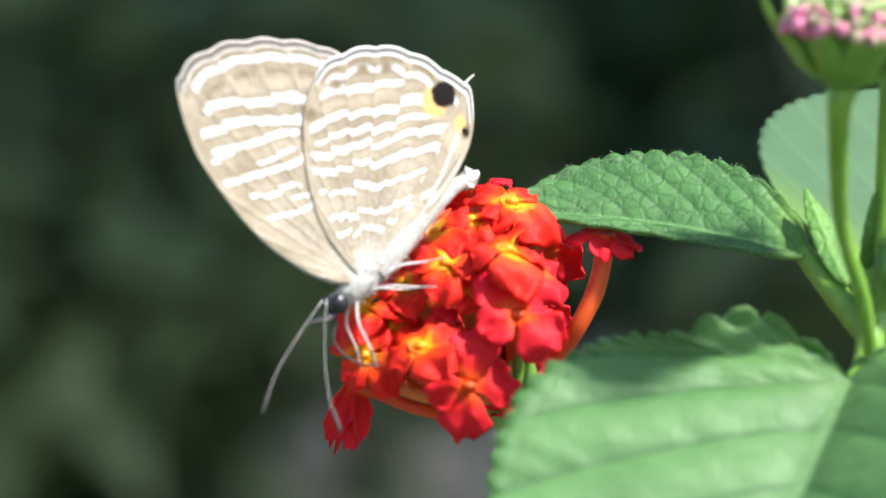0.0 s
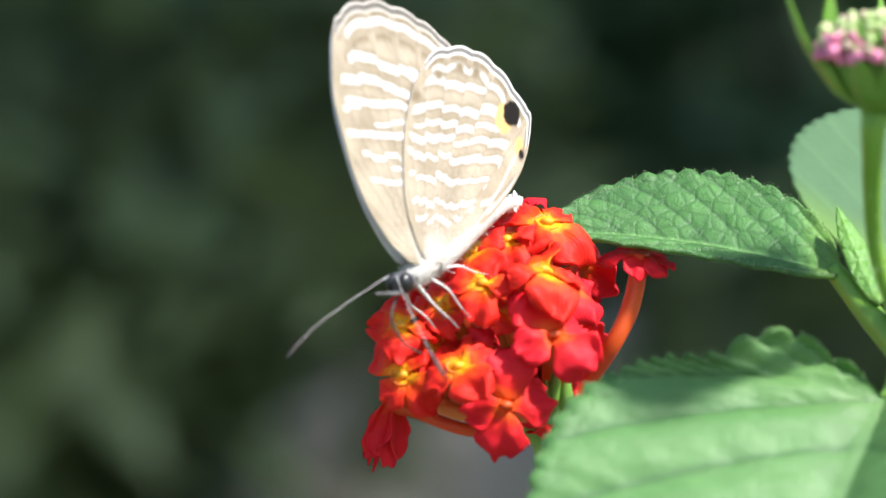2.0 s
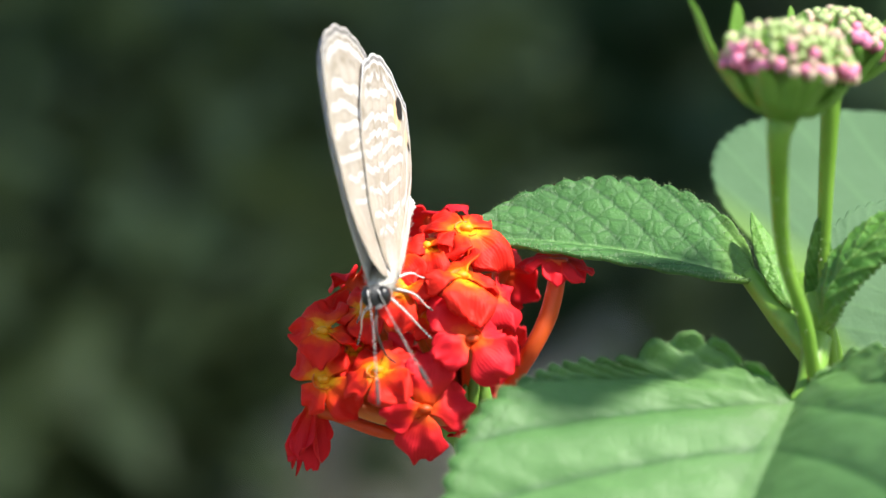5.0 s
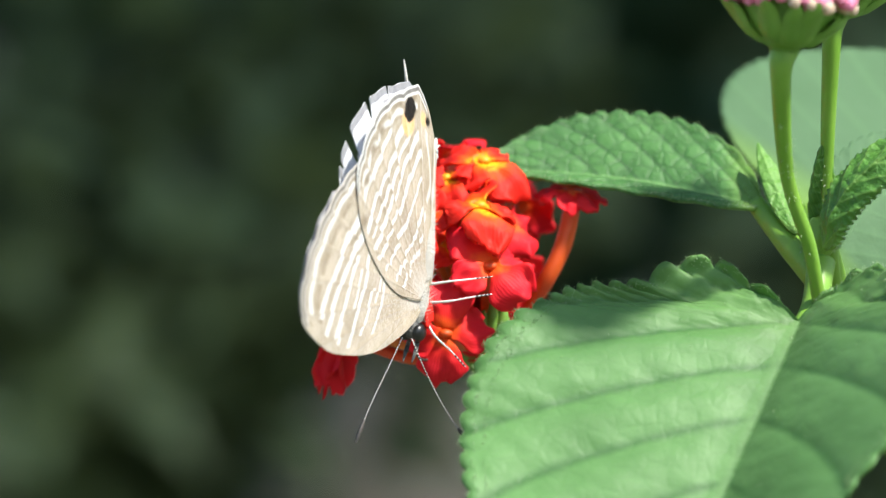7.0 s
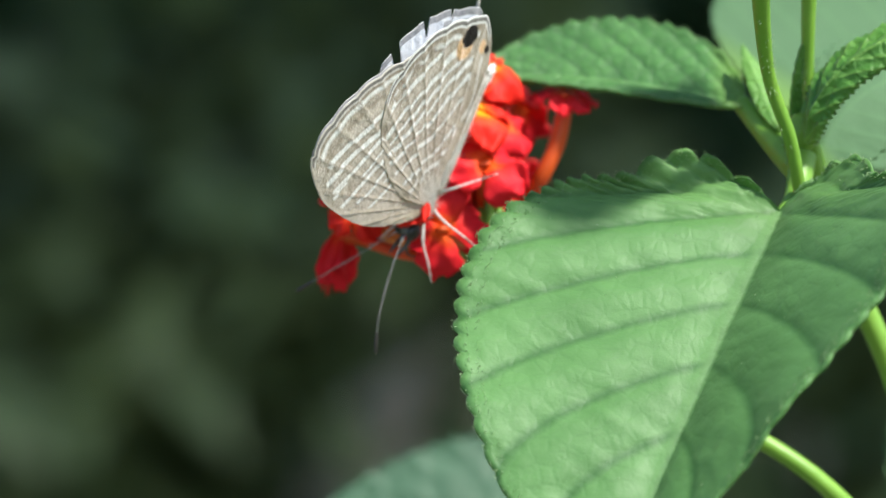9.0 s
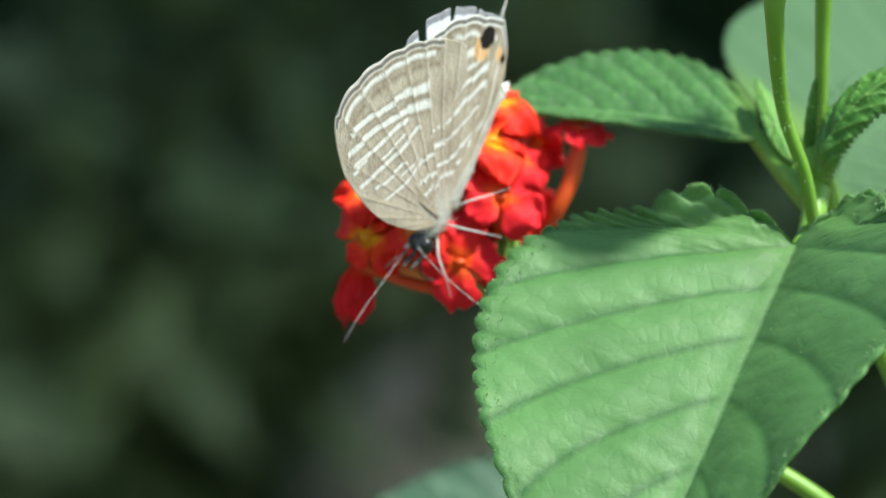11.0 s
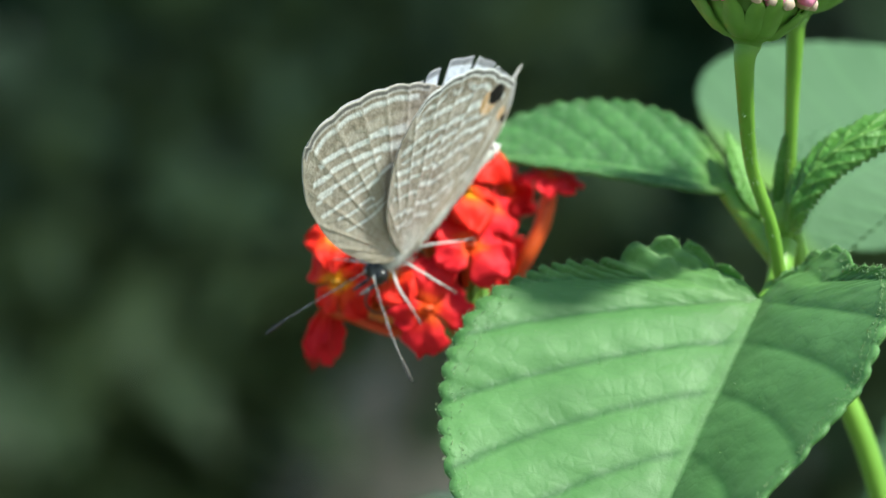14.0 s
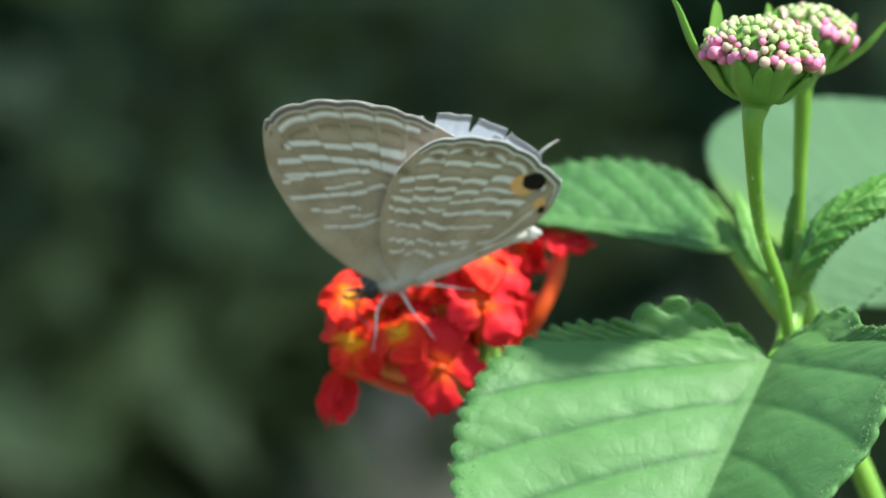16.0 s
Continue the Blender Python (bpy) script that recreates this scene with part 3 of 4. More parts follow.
def petal_mesh(name, material, seed, length=3.1, width=3.4):
    """One lobe: grows along +x from the throat, faces +z, rounded and crumpled, with a wavy rim."""
    rng = random.Random(seed)
    n, m = 14, 14
    verts, uvs, faces = [], [], []
    w1, w2, w3 = rng.uniform(0, 6), rng.uniform(0, 6), rng.uniform(0, 6)
    lop = rng.uniform(-0.25, 0.25)
    for i in range(n + 1):
        u = i / n
        k = min(1.0, u / 0.62)
        half = width * 0.5 * (0.3 + 0.7 * k * k * (3 - 2 * k))
        if u > 0.62:
            half *= max(0.3, 1 - ((u - 0.62) / 0.41) ** 2.4) ** 0.5
        for j in range(m + 1):
            v = 2 * j / m - 1
            reach = length * u * (1 - 0.16 * v * v * u + 0.06 * u * math.sin(5 * v + w1) + lop * v * u * 0.4)
            z = 0.3 * math.sin(u * 2.4) - 0.75 * u * u + 0.32 * u * math.sin(2.6 * v + w2) + 0.2 * u * u * math.sin(5.3 * v + w1) + 0.1 * math.sin(6 * u + w2) * v
            z += 0.12 * u * math.sin(8 * u + 3 * v + w3) - 0.32 * v * v * u
            z += u * (0.5 * noise.noise(Vector((2.2 * u, 1.6 * v, seed))) + 0.28 * noise.noise(Vector((5 * u, 3.6 * v, seed + 7))))
            reach *= 1 + 0.16 * u * noise.noise(Vector((seed, 2.3 * v, 4)))
            verts.append(((0.25 + reach) * MM, half * v * (1 + 0.07 * math.sin(9 * u + w2) + 0.16 * noise.noise(Vector((3 * u, v, seed + 3)))) * MM, z * MM))
            uvs.append((u, 0.5 + v / 2))
    for i in range(n):
        for j in range(m):
            a = i * (m + 1) + j
            faces.append((a, a + m + 1, a + m + 2, a + 1))
    k = len(verts)
    verts += [(x, y, z - 0.00016) for x, y, z in verts]
    faces += [tuple(q + k for q in f)[::-1] for f in faces]
    rim = [j for j in range(m + 1)] + [i * (m + 1) + m for i in range(1, n + 1)] + [n * (m + 1) + j for j in range(m - 1, -1, -1)] + \
          [i * (m + 1) for i in range(n - 1, 0, -1)]
    for a, b in zip(rim, rim[1:] + rim[:1]):
        faces.append((a, b, b + k, a + k))
    me = bpy.data.meshes.new(name)
    me.from_pydata(verts, [], faces)
    uv = me.uv_layers.new(name="UVMap")
    for lp in me.loops:
        uv.data[lp.index].uv = uvs[lp.vertex_index % k]
    me.materials.append(material)
    me.shade_smooth()
    return me


# place in the plan, way it faces, turn of its lobes, size, age (0 young and orange, 1 old and red)
FLORETS = [((-1.8, 1.2, 0.2), (-0.3, -0.6, 0.75), 0.3, 0.8, 0), ((-1.7, 0.7, -2.7), (-0.35, -0.75, 0.5), 1.0, 0.78, 0),
           ((1.6, -1.0, -2.1), (-0.2, -0.7, 0.65), 0.6, 0.82, 0), ((4.4, -0.8, -4.4), (0.0, -0.97, 0.05), 0.0, 0.98, 1),
           ((7.2, -0.8, -0.2), (0.15, -0.85, 0.45), 0.5, 0.98, 1), ((6.6, 0.6, 3.6), (0.0, -0.6, 0.8), 0.2, 0.92, 0),
           ((6.9, 3.7, 6.5), (0.1, -0.45, 0.88), 0.9, 0.86, 0), ((4.5, 3.2, 5.4), (-0.25, -0.5, 0.82), 0.4, 0.68, 0),
           ((3.0, 0.7, 2.8), (-0.3, -0.6, 0.75), 0.1, 0.78, 0), ((2.5, 3.2, 4.7), (-0.35, -0.5, 0.8), 0.7, 0.78, 0),
           ((8.8, 4.2, -1.4), (0.75, -0.6, -0.1), 0.3, 0.8, 1), ((0.0, 2.2, -0.9), (-0.2, -0.75, 0.6), 0.2, 0.62, 0),
           ((6.9, 4.8, -5.2), (0.4, -0.55, -0.6), 0.6, 0.58, 1), ((0.6, 2.4, 1.4), (-0.35, -0.55, 0.75), 0.5, 0.68, 0),
           ((4.8, 1.0, 0.9), (0.1, -0.75, 0.65), 0.8, 0.6, 0), ((8.6, 3.0, 2.4), (0.5, -0.6, 0.6), 0.3, 0.68, 1), ((3.6, 0.8, -1.6), (0.05, -0.9, 0.4), 0.7, 0.6, 1)]
BACK_FLORETS = [((5.0, 10.0, 7.0), (-0.1, 0.5, 0.85), 0.2, 0.9, 1), ((9.5, 12.0, 4.0), (0.4, 0.7, 0.6), 0.7, 0.9, 1), ((0.0, 8.5, 3.2), (-0.6, 0.3, 0.75), 0.1, 0.85, 1),
                ((1.5, 14.0, 1.0), (-0.4, 0.8, 0.5), 0.5, 0.9, 1), ((6.0, 16.5, 0.0), (0.0, 0.95, 0.3), 0.3, 0.95, 1), ((9.0, 15.5, -1.5), (0.3, 0.9, 0.2), 0.9, 0.9, 1)]


def flower_head():
    K = Vector((7.0, 7.6, -5.2))
    e = thing("lantana_flower_head", Vector((0.012, 0.012, 0.0)),
              "red and orange lantana flower cluster on a green stalk", "flower")
    part("peduncle", tube([P(12, 12, -602), P(13, 12, -300), P(13, 12, -140), P(12.4, 11.6, -70), P(11, 11, -36), P(9, 9.4, -18), P(*K)],
                          [0.0024, 0.002, 0.0014, 0.001, 0.0009, 0.0008, 0.0011], 12), STEM, e)
    part("receptacle", blob((0.0018, 0.0018, 0.0021), P(*K), rough=0.15, sub=3), BRACT, e)
    rng = random.Random(8)
    young = [petal_mesh("petal_young", PETAL_YOUNG, 20 + i) for i in range(6)]
    old = [petal_mesh("petal_old", PETAL_OLD, 40 + i) for i in range(6)]
    for f, face, roll, size, age in FLORETS + BACK_FLORETS:
        f, face = Vector(f), Vector(face).normalized()
        out = (f - K).normalized()
        floret = part("floret", tube([P(*(K + out * 1.2)), P(*(K.lerp(f, 0.55) + Vector((0, 0.2, -0.4)))), P(*(f - face * 1.0)), P(*f)],
                                     [0.0004, 0.00045, 0.0005, 0.00075], 10, caps=False, rings=6), TUBE if age else TUBE_PALE, e)
        q = face.to_track_quat("Z", "Y").to_matrix()
        # the turn counts from the lobe that points down
        down = q.transposed() @ Vector((0, 0, -1))
        first = math.atan2(down.y, down.x) + roll
        part("throat", blob((0.0005 * size, 0.0005 * size, 0.0003), P(*f), sub=2), THROAT if not age else TUBE, floret)
        for k in range(4):
            me = (old if age else young)[rng.randrange(6)]
            ob = part("petal", me, None, floret, at=P(*f), smooth=False)
            m3 = q @ Matrix.Rotation(first + k * math.pi / 2 + rng.uniform(-0.15, 0.15), 3, "Z") @ Matrix.Rotation(rng.uniform(-0.3, 0.4), 3, "Y") @ Matrix.Rotation(rng.uniform(-0.4, 0.4), 3, "X")
            ob.rotation_euler = m3.to_euler()
            g = size * rng.uniform(0.9, 1.08) * (1.08 if k % 2 == 0 else 0.86)
            ob.scale = (g, g, g)
    # the floret that hangs from the lower rim, seen from its side: a folded trumpet
    tip, way = Vector((-2.2, 4.2, -3.5)), Vector((-0.15, 0.2, -1)).normalized()
    hang = part("floret", tube([P(*(K + Vector((-1, -0.4, 0)))), P(2.7, 3.2, -6.1), P(-1.0, 3.9, -5.0), P(-2.1, 4.2, -4.6), P(*tip)], [0.00045, 0.0004, 0.0004, 0.0005, 0.0005], 10, caps=False),
                TUBE, e, "red floret hanging from the rim on its curved tube")
    for k in range(5):
        ob = part("petal", old[k], None, hang, at=P(*tip), smooth=False)
        q = way.to_track_quat("X", "Z").to_matrix()
        ob.rotation_euler = (q @ Matrix.Rotation(k * 1.257 + 0.4, 3, "X") @ Matrix.Rotation(0.1, 3, "Y")).to_euler()
        ob.scale = (1.45, 0.8, 0.45)
    # a tube that has lost its lobes
    part("floret", tube([P(5.6, 5.2, -5.0), P(3.0, 2.6, -5.2), P(0.6, 2.4, -4.6), P(-0.8, 2.6, -3.6)], [0.00045, 0.0005, 0.0005, 0.0004], 10), TUBE_PALE, e)
    # the one floret on a long bent tube
    top = P(12.6, 4.8, 4.7)
    bent = part("floret", tube([P(8.4, 6.2, -4.6), P(9.9, 6, -2.7), P(11.0, 5, -0.9), P(12.0, 5, 1.2), P(12.5, 5, 3.4), top], [0.00055, 0.00052, 0.00055, 0.00058, 0.00055, 0.0006]), TUBE, e,
                "red floret on a long bent orange tube")
    for k, (a, size) in enumerate(((0.1, 0.75), (1.5, 0.7), (2.9, 0.72), (4.4, 0.62), (5.4, 0.66))):
        ob = part("petal", old[k], None, bent, at=top, smooth=False)
        ob.rotation_euler = (Vector((0.1, -0.45, 0.88)).to_track_quat("Z", "Y").to_matrix() @ Matrix.Rotation(a, 3, "Z") @ Matrix.Rotation(0.2, 3, "Y")).to_euler()
        ob.scale = (size, size * 0.9, size * 0.9)
    for k in range(7):
        a = 2 * math.pi * k / 7 + 0.5
        d = Vector((math.cos(a), math.sin(a), 0.55)).normalized()
        part("bract", tube([P(*(K + Vector((0, 0, -0.5)))), P(*(K + d * 2.6)), P(*(K + d * 4.4 + Vector((0, 0, 0.8))))], [0.0006, 0.0009, 0.0001], 8), BRACT, e)
    # upright green bracts between the lower florets
    for x, z, h in ((7.3, -4.8, 2.6), (6.7, -5.0, 2.0), (8.0, -4.6, 1.8)):
        part("bract", tube([P(x - 0.1, 4.6, z - 0.6), P(x, 2.2, z + 0.2 * h), P(x + 0.15, 1.6, z + h)], [0.0004, 0.0006, 0.0001], 8), BRACT, e)


# ---- the butterfly: x forward, y to its left, z to its back, in metres of its own space ----
UX = Vector((-0.7121, -0.7021))
UZ = Vector((-0.7021, 0.7121))
FORE_EDGE = ((72, 150), (78, 235), (85, 360), (98.9, 402), (104.5, 421), (111, 440), (118.5, 462), (125, 480), (131.6, 492), (136.5, 490),
             (139.5, 478), (143, 436), (149, 367), (154, 292), (160.7, 218), (169.7, 133), (180, 70), (186, 49))
HIND_EDGE = ((43, 70), (46, 150), (48.3, 225), (50, 273), (52, 312), (53.5, 338), (57.8, 380), (61.5, 412), (64, 408), (71, 415), (79, 422), (87, 420),
             (92, 413), (98, 401), (102.5, 388), (107, 357), (112, 316), (117, 256), (122.2, 198), (128, 140), (133.5, 90), (138, 40))


def edge_at(edge, a):
    for (a0, r0), (a1, r1) in zip(edge, edge[1:]):
        if a0 <= a <= a1:
            s = (a - a0) / (a1 - a0)
            return r0 + (r1 - r0) * s
    return edge[0][1] if a < edge[0][0] else edge[-1][1]


def smoothed_edge(edge, a):
    return sum(edge_at(edge, a + d) * w for d, w in ((-2, 1), (-1, 2), (0, 3), (1, 2), (2, 1))) / 9


TAUPE, DEEP, WHITE, MARGIN = (0.39, 0.325, 0.23), (0.2, 0.152, 0.088), (0.73, 0.735, 0.72), (0.11, 0.10, 0.09)
ORANGE, BLACK = (0.72, 0.38, 0.1), (0.015, 0.013, 0.012)


def blend(a, b, s):
    s = max(0.0, min(1.0, s))
    return tuple(x + (y - x) * s for x, y in zip(a, b))


FORE_ROWS = (  # height of a row of white bars, how it bends, half width, range of angles
    (0.787, -0.06, 0.017, 104, 139), (0.708, -0.07, 0.017, 104, 146), (0.622, 0.0, 0.013, 118, 146), (0.595, 0.0, 0.009, 141, 149),
    (0.545, 0.03, 0.008, 122, 138), (0.50, 0.036, 0.012, 112, 151), (0.42, 0.03, 0.01, 128, 149), (0.37, 0.05, 0.007, 120, 136), (0.325, 0.06, 0.009, 116, 152))
HIND_ROWS = ((331, 7.1, 66, 107), (287, 7.0, 62, 115), (258, 5.1, 66, 112), (232, 6.0, 62, 116), (200, 5.4, 60, 118), (161, 4.9, 60, 120), (117, 4.4, 58, 122), (88, 3.6, 62, 125))


def scale_colour(hind, a, rho, r):
    """Underside scales: taupe ground, white bars stepped from cell to cell, grey margin, an orange-ringed eyespot."""
    step, first = (9.0, 43.0) if hind else (8.2, 72.0)
    cell = math.floor((a - first) / step)
    t = (a - first) / step - cell
    x, y = r * math.cos(math.radians(a)), r * math.sin(math.radians(a))
    wave = noise.noise(Vector((x * 0.05, y * 0.05, 1.0)))
    c = blend(TAUPE, DEEP, 0.26 + 0.5 * noise.noise(Vector((x * 0.02, y * 0.02, 5.0))))
    fade = min(1.0, 7 * t + 0.45, 7 * (1 - t) + 0.45)
    outer = 56 < a < 106 if hind else 96 < a < 140
    bars = []
    if hind:
        s = x * math.cos(math.radians(105)) + y * math.sin(math.radians(105)) + 1.5 * wave
        for k, (row, half, lo, hi) in enumerate(HIND_ROWS):
            off = 5 * math.sin(cell * 2.3 + 0.6 + 0.4 * k) + 2.5 * math.sin(5 * t + cell + k)
            bars.append((abs(s - row - off) / (half * (1 + 0.25 * math.sin(k * 4.1 + cell * 1.3))), lo < a < hi and rho < 0.9))
        bars.append((abs(rho - 0.90 - 0.012 * math.sin(math.pi * t) + 0.004 * wave) / 0.017, 62 < a < 103))
    else:
        s = (x * math.cos(math.radians(110)) + y * math.sin(math.radians(110))) / 455.0
        bend = max(0.0, 136 - a) / 24
        for k, (row, curve, half, lo, hi) in enumerate(FORE_ROWS):
            bars.append((abs(s + 0.004 * wave - row - curve * bend ** 1.6 - 0.008 * math.sin(cell * 2.9 + k)) / (half * (1.5 if k < 2 and a < 117 else 1.0)), lo < a < hi and rho < 0.9))
        bars.append((abs(rho - 0.925 + 0.004 * wave) / 0.02, 100 < a < 138))
    for k, (d, here) in enumerate(bars):
        if here:
            c = blend(c, DEEP, (2.4 - d) * 0.5)
            c = blend(c, WHITE, (1.25 - d) * 1.8 * fade * (0.5 if k == len(bars) - 1 else 0.84))
    if outer and 0.935 < rho < 0.957 and abs(t - 0.5) < 0.36:
        c = blend(c, DEEP, 0.75)
    if hind:
        for cx, cy in ((-10, 374), (-60, 341), (-107, 285), (35, 380)):
            c = blend(c, DEEP, 1.4 - math.hypot(x - cx, (y - cy) * 1.3) / 15)
    elif outer and abs(t - 0.5) < 0.36:
        c = blend(c, DEEP, 0.9 - abs(rho - 0.865) / 0.03)
    if min(t, 1 - t) < 0.035:
        c = blend(c, DEEP, 0.3 if rho > 0.12 else 0.15)
    c = blend(c, DEEP, 0.35 * max(0.0, noise.noise(Vector((x * 0.16, y * 0.16, 3.0)))) * (rho < 0.6))
    c = blend(c, (0.56, 0.56, 0.54), 0.9 * max(0.0, noise.noise(Vector((x * 0.22, y * 0.22, 8.0)))) * max(0.0, 1 - rho / 0.6))
    if outer and rho > 0.957:
        c = blend(WHITE if hind else (0.5, 0.46, 0.4), MARGIN, 0.95 if 0.968 < rho < 0.988 else 0.2)
    if hind:
        rag = 0.12 * noise.noise(Vector((x * 0.12, y * 0.12, 9.0)))
        c = blend(c, ORANGE, (1.08 - math.hypot((x - 127) / 25, (y - 325) / 30)) * 4)
        c = blend(c, ORANGE, (1.05 - math.hypot((x - 177) / 12, (y - 290) / 17)) * 4)
        c = blend(c, BLACK, (1.02 + rag - math.hypot((x - 144) / 25, (y - 340) / 25)) * 7)
        c = blend(c, BLACK, (1.02 + rag - math.hypot((x - 187) / 8, (y - 276) / 11)) * 5)
        for mid, lo, hi in ((50.5 + 0.8 * math.sin(rho * 22), 0.3, 0.94), (55.0 + 1.8 * math.sin(rho * 17), 0.5, 0.86), (46.5, 0.35, 0.8)):
            c = blend(c, WHITE, 0.85 * max(0.0, 1 - abs(a - mid) / 1.1) * (lo < rho < hi))
        c = blend(c, MARGIN, 0.5 * max(0.0, 1 - abs(a - 52.6) / 0.7) * (0.55 < rho < 0.9))
    c = blend(c, (0.56, 0.56, 0.54), (0.2 - rho) * 4)
    return c


def wing_mesh(name, hind, side, worn):
    """side: 1 left, -1 right. worn: pieces of the outer margin are broken off."""
    edge = HIND_EDGE if hind else FORE_EDGE
    a0, a1 = edge[0][0], edge[-1][0]
    na, nr = (190, 130) if hind else (200, 130)
    verts, cols, faces = [], [], []
    lean = math.tan(math.radians(0.25))
    for layer in (0, 1):
        for i in range(na + 1):
            a = a0 + (a1 - a0) * i / na
            full = smoothed_edge(edge, a) * (0.97 if worn and not hind else 1.0)
            step, first = (9.0, 43.0) if hind else (8.2, 72.0)
            t = ((a - first) / step) % 1.0
            outer = 62 < a < 104 if hind else 98 < a < 138
            if outer:
                full *= 1 - 0.012 * (1 - math.sin(math.pi * t))
            cut = 1.0
            if worn and hind:
                for lo, hi, k in ((93.8, 96.6, 0.84), (82.0, 84.4, 0.925), (72.5, 74.0, 0.95), (101, 104, 0.97)):
                    if lo < a < hi:
                        cut = k + 0.03 * math.sin(a * 9)
            if worn and not hind and a < 108:
                cut = 0.9 + 0.01 * math.sin(a * 5)
            for j in range(nr + 1):
                rho = (j / nr) ** 0.85
                r = full * rho * min(1.0, cut if rho > 0.75 else 1.0)
                if cut < 1 and rho > 0.75:
                    r = full * min(rho, cut + 0.002 * (rho - cut))
                d = Vector((math.cos(math.radians(a)), math.sin(math.radians(a)))) * (r / 30.0)
                x, z = d.dot(UX), d.dot(UZ)
                vein = math.exp(-(min(t, 1 - t) / 0.09) ** 2) * min(1, rho * 3)
                y = 0.08 + 0.6 * math.exp(-max(z, 0) / 3) + max(z, 0) * lean + (0.07 if hind else 0.0) + 0.03 * vein + 0.05 * math.sin(rho * 2.6)
                y += 0.02 * noise.noise(Vector((x * 2.2, z * 2.2, 4.0))) + 0.04 * noise.noise(Vector((x * 0.5, z * 0.5, 2.0)))
                y -= 0.06 * layer
                verts.append((x * MM, side * y * MM, z * MM))
                if layer == 0:
                    cols.append((*scale_colour(hind, a, rho, full * rho), 1.0))
                else:
                    pale = blend((0.74, 0.79, 0.87), (0.84, 0.86, 0.9), 0.5 + 0.5 * noise.noise(Vector((x, z, 0))))
                    k = 0.8 if rho > 0.965 and (56 < a < 106 if hind else 96 < a < 140) else (0.0 if not (hind and 0.9 < rho < 0.945 and 0.3 < t < 0.7 and a < 80) else 0.7)
                    cols.append((*blend(pale, (0.1, 0.1, 0.11), k), 1.0))
    m = nr + 1
    off = (na + 1) * m
    for i in range(na):
        for j in range(nr):
            q = (i * m + j, (i + 1) * m + j, (i + 1) * m + j + 1, i * m + j + 1)
            if side < 0:
                q = q[::-1]
            faces += [q, tuple(v + off for v in q)[::-1]]
        q = (i * m + nr, (i + 1) * m + nr, (i + 1) * m + nr + off, i * m + nr + off)
        faces.append(q if side > 0 else q[::-1])
    me = bpy.data.meshes.new(name)
    me.from_pydata(verts, [], faces)
    at = me.color_attributes.new("scales", "FLOAT_COLOR", "POINT")
    at.data.foreach_set("color", np.array(cols, dtype=np.float32).ravel())
    return me


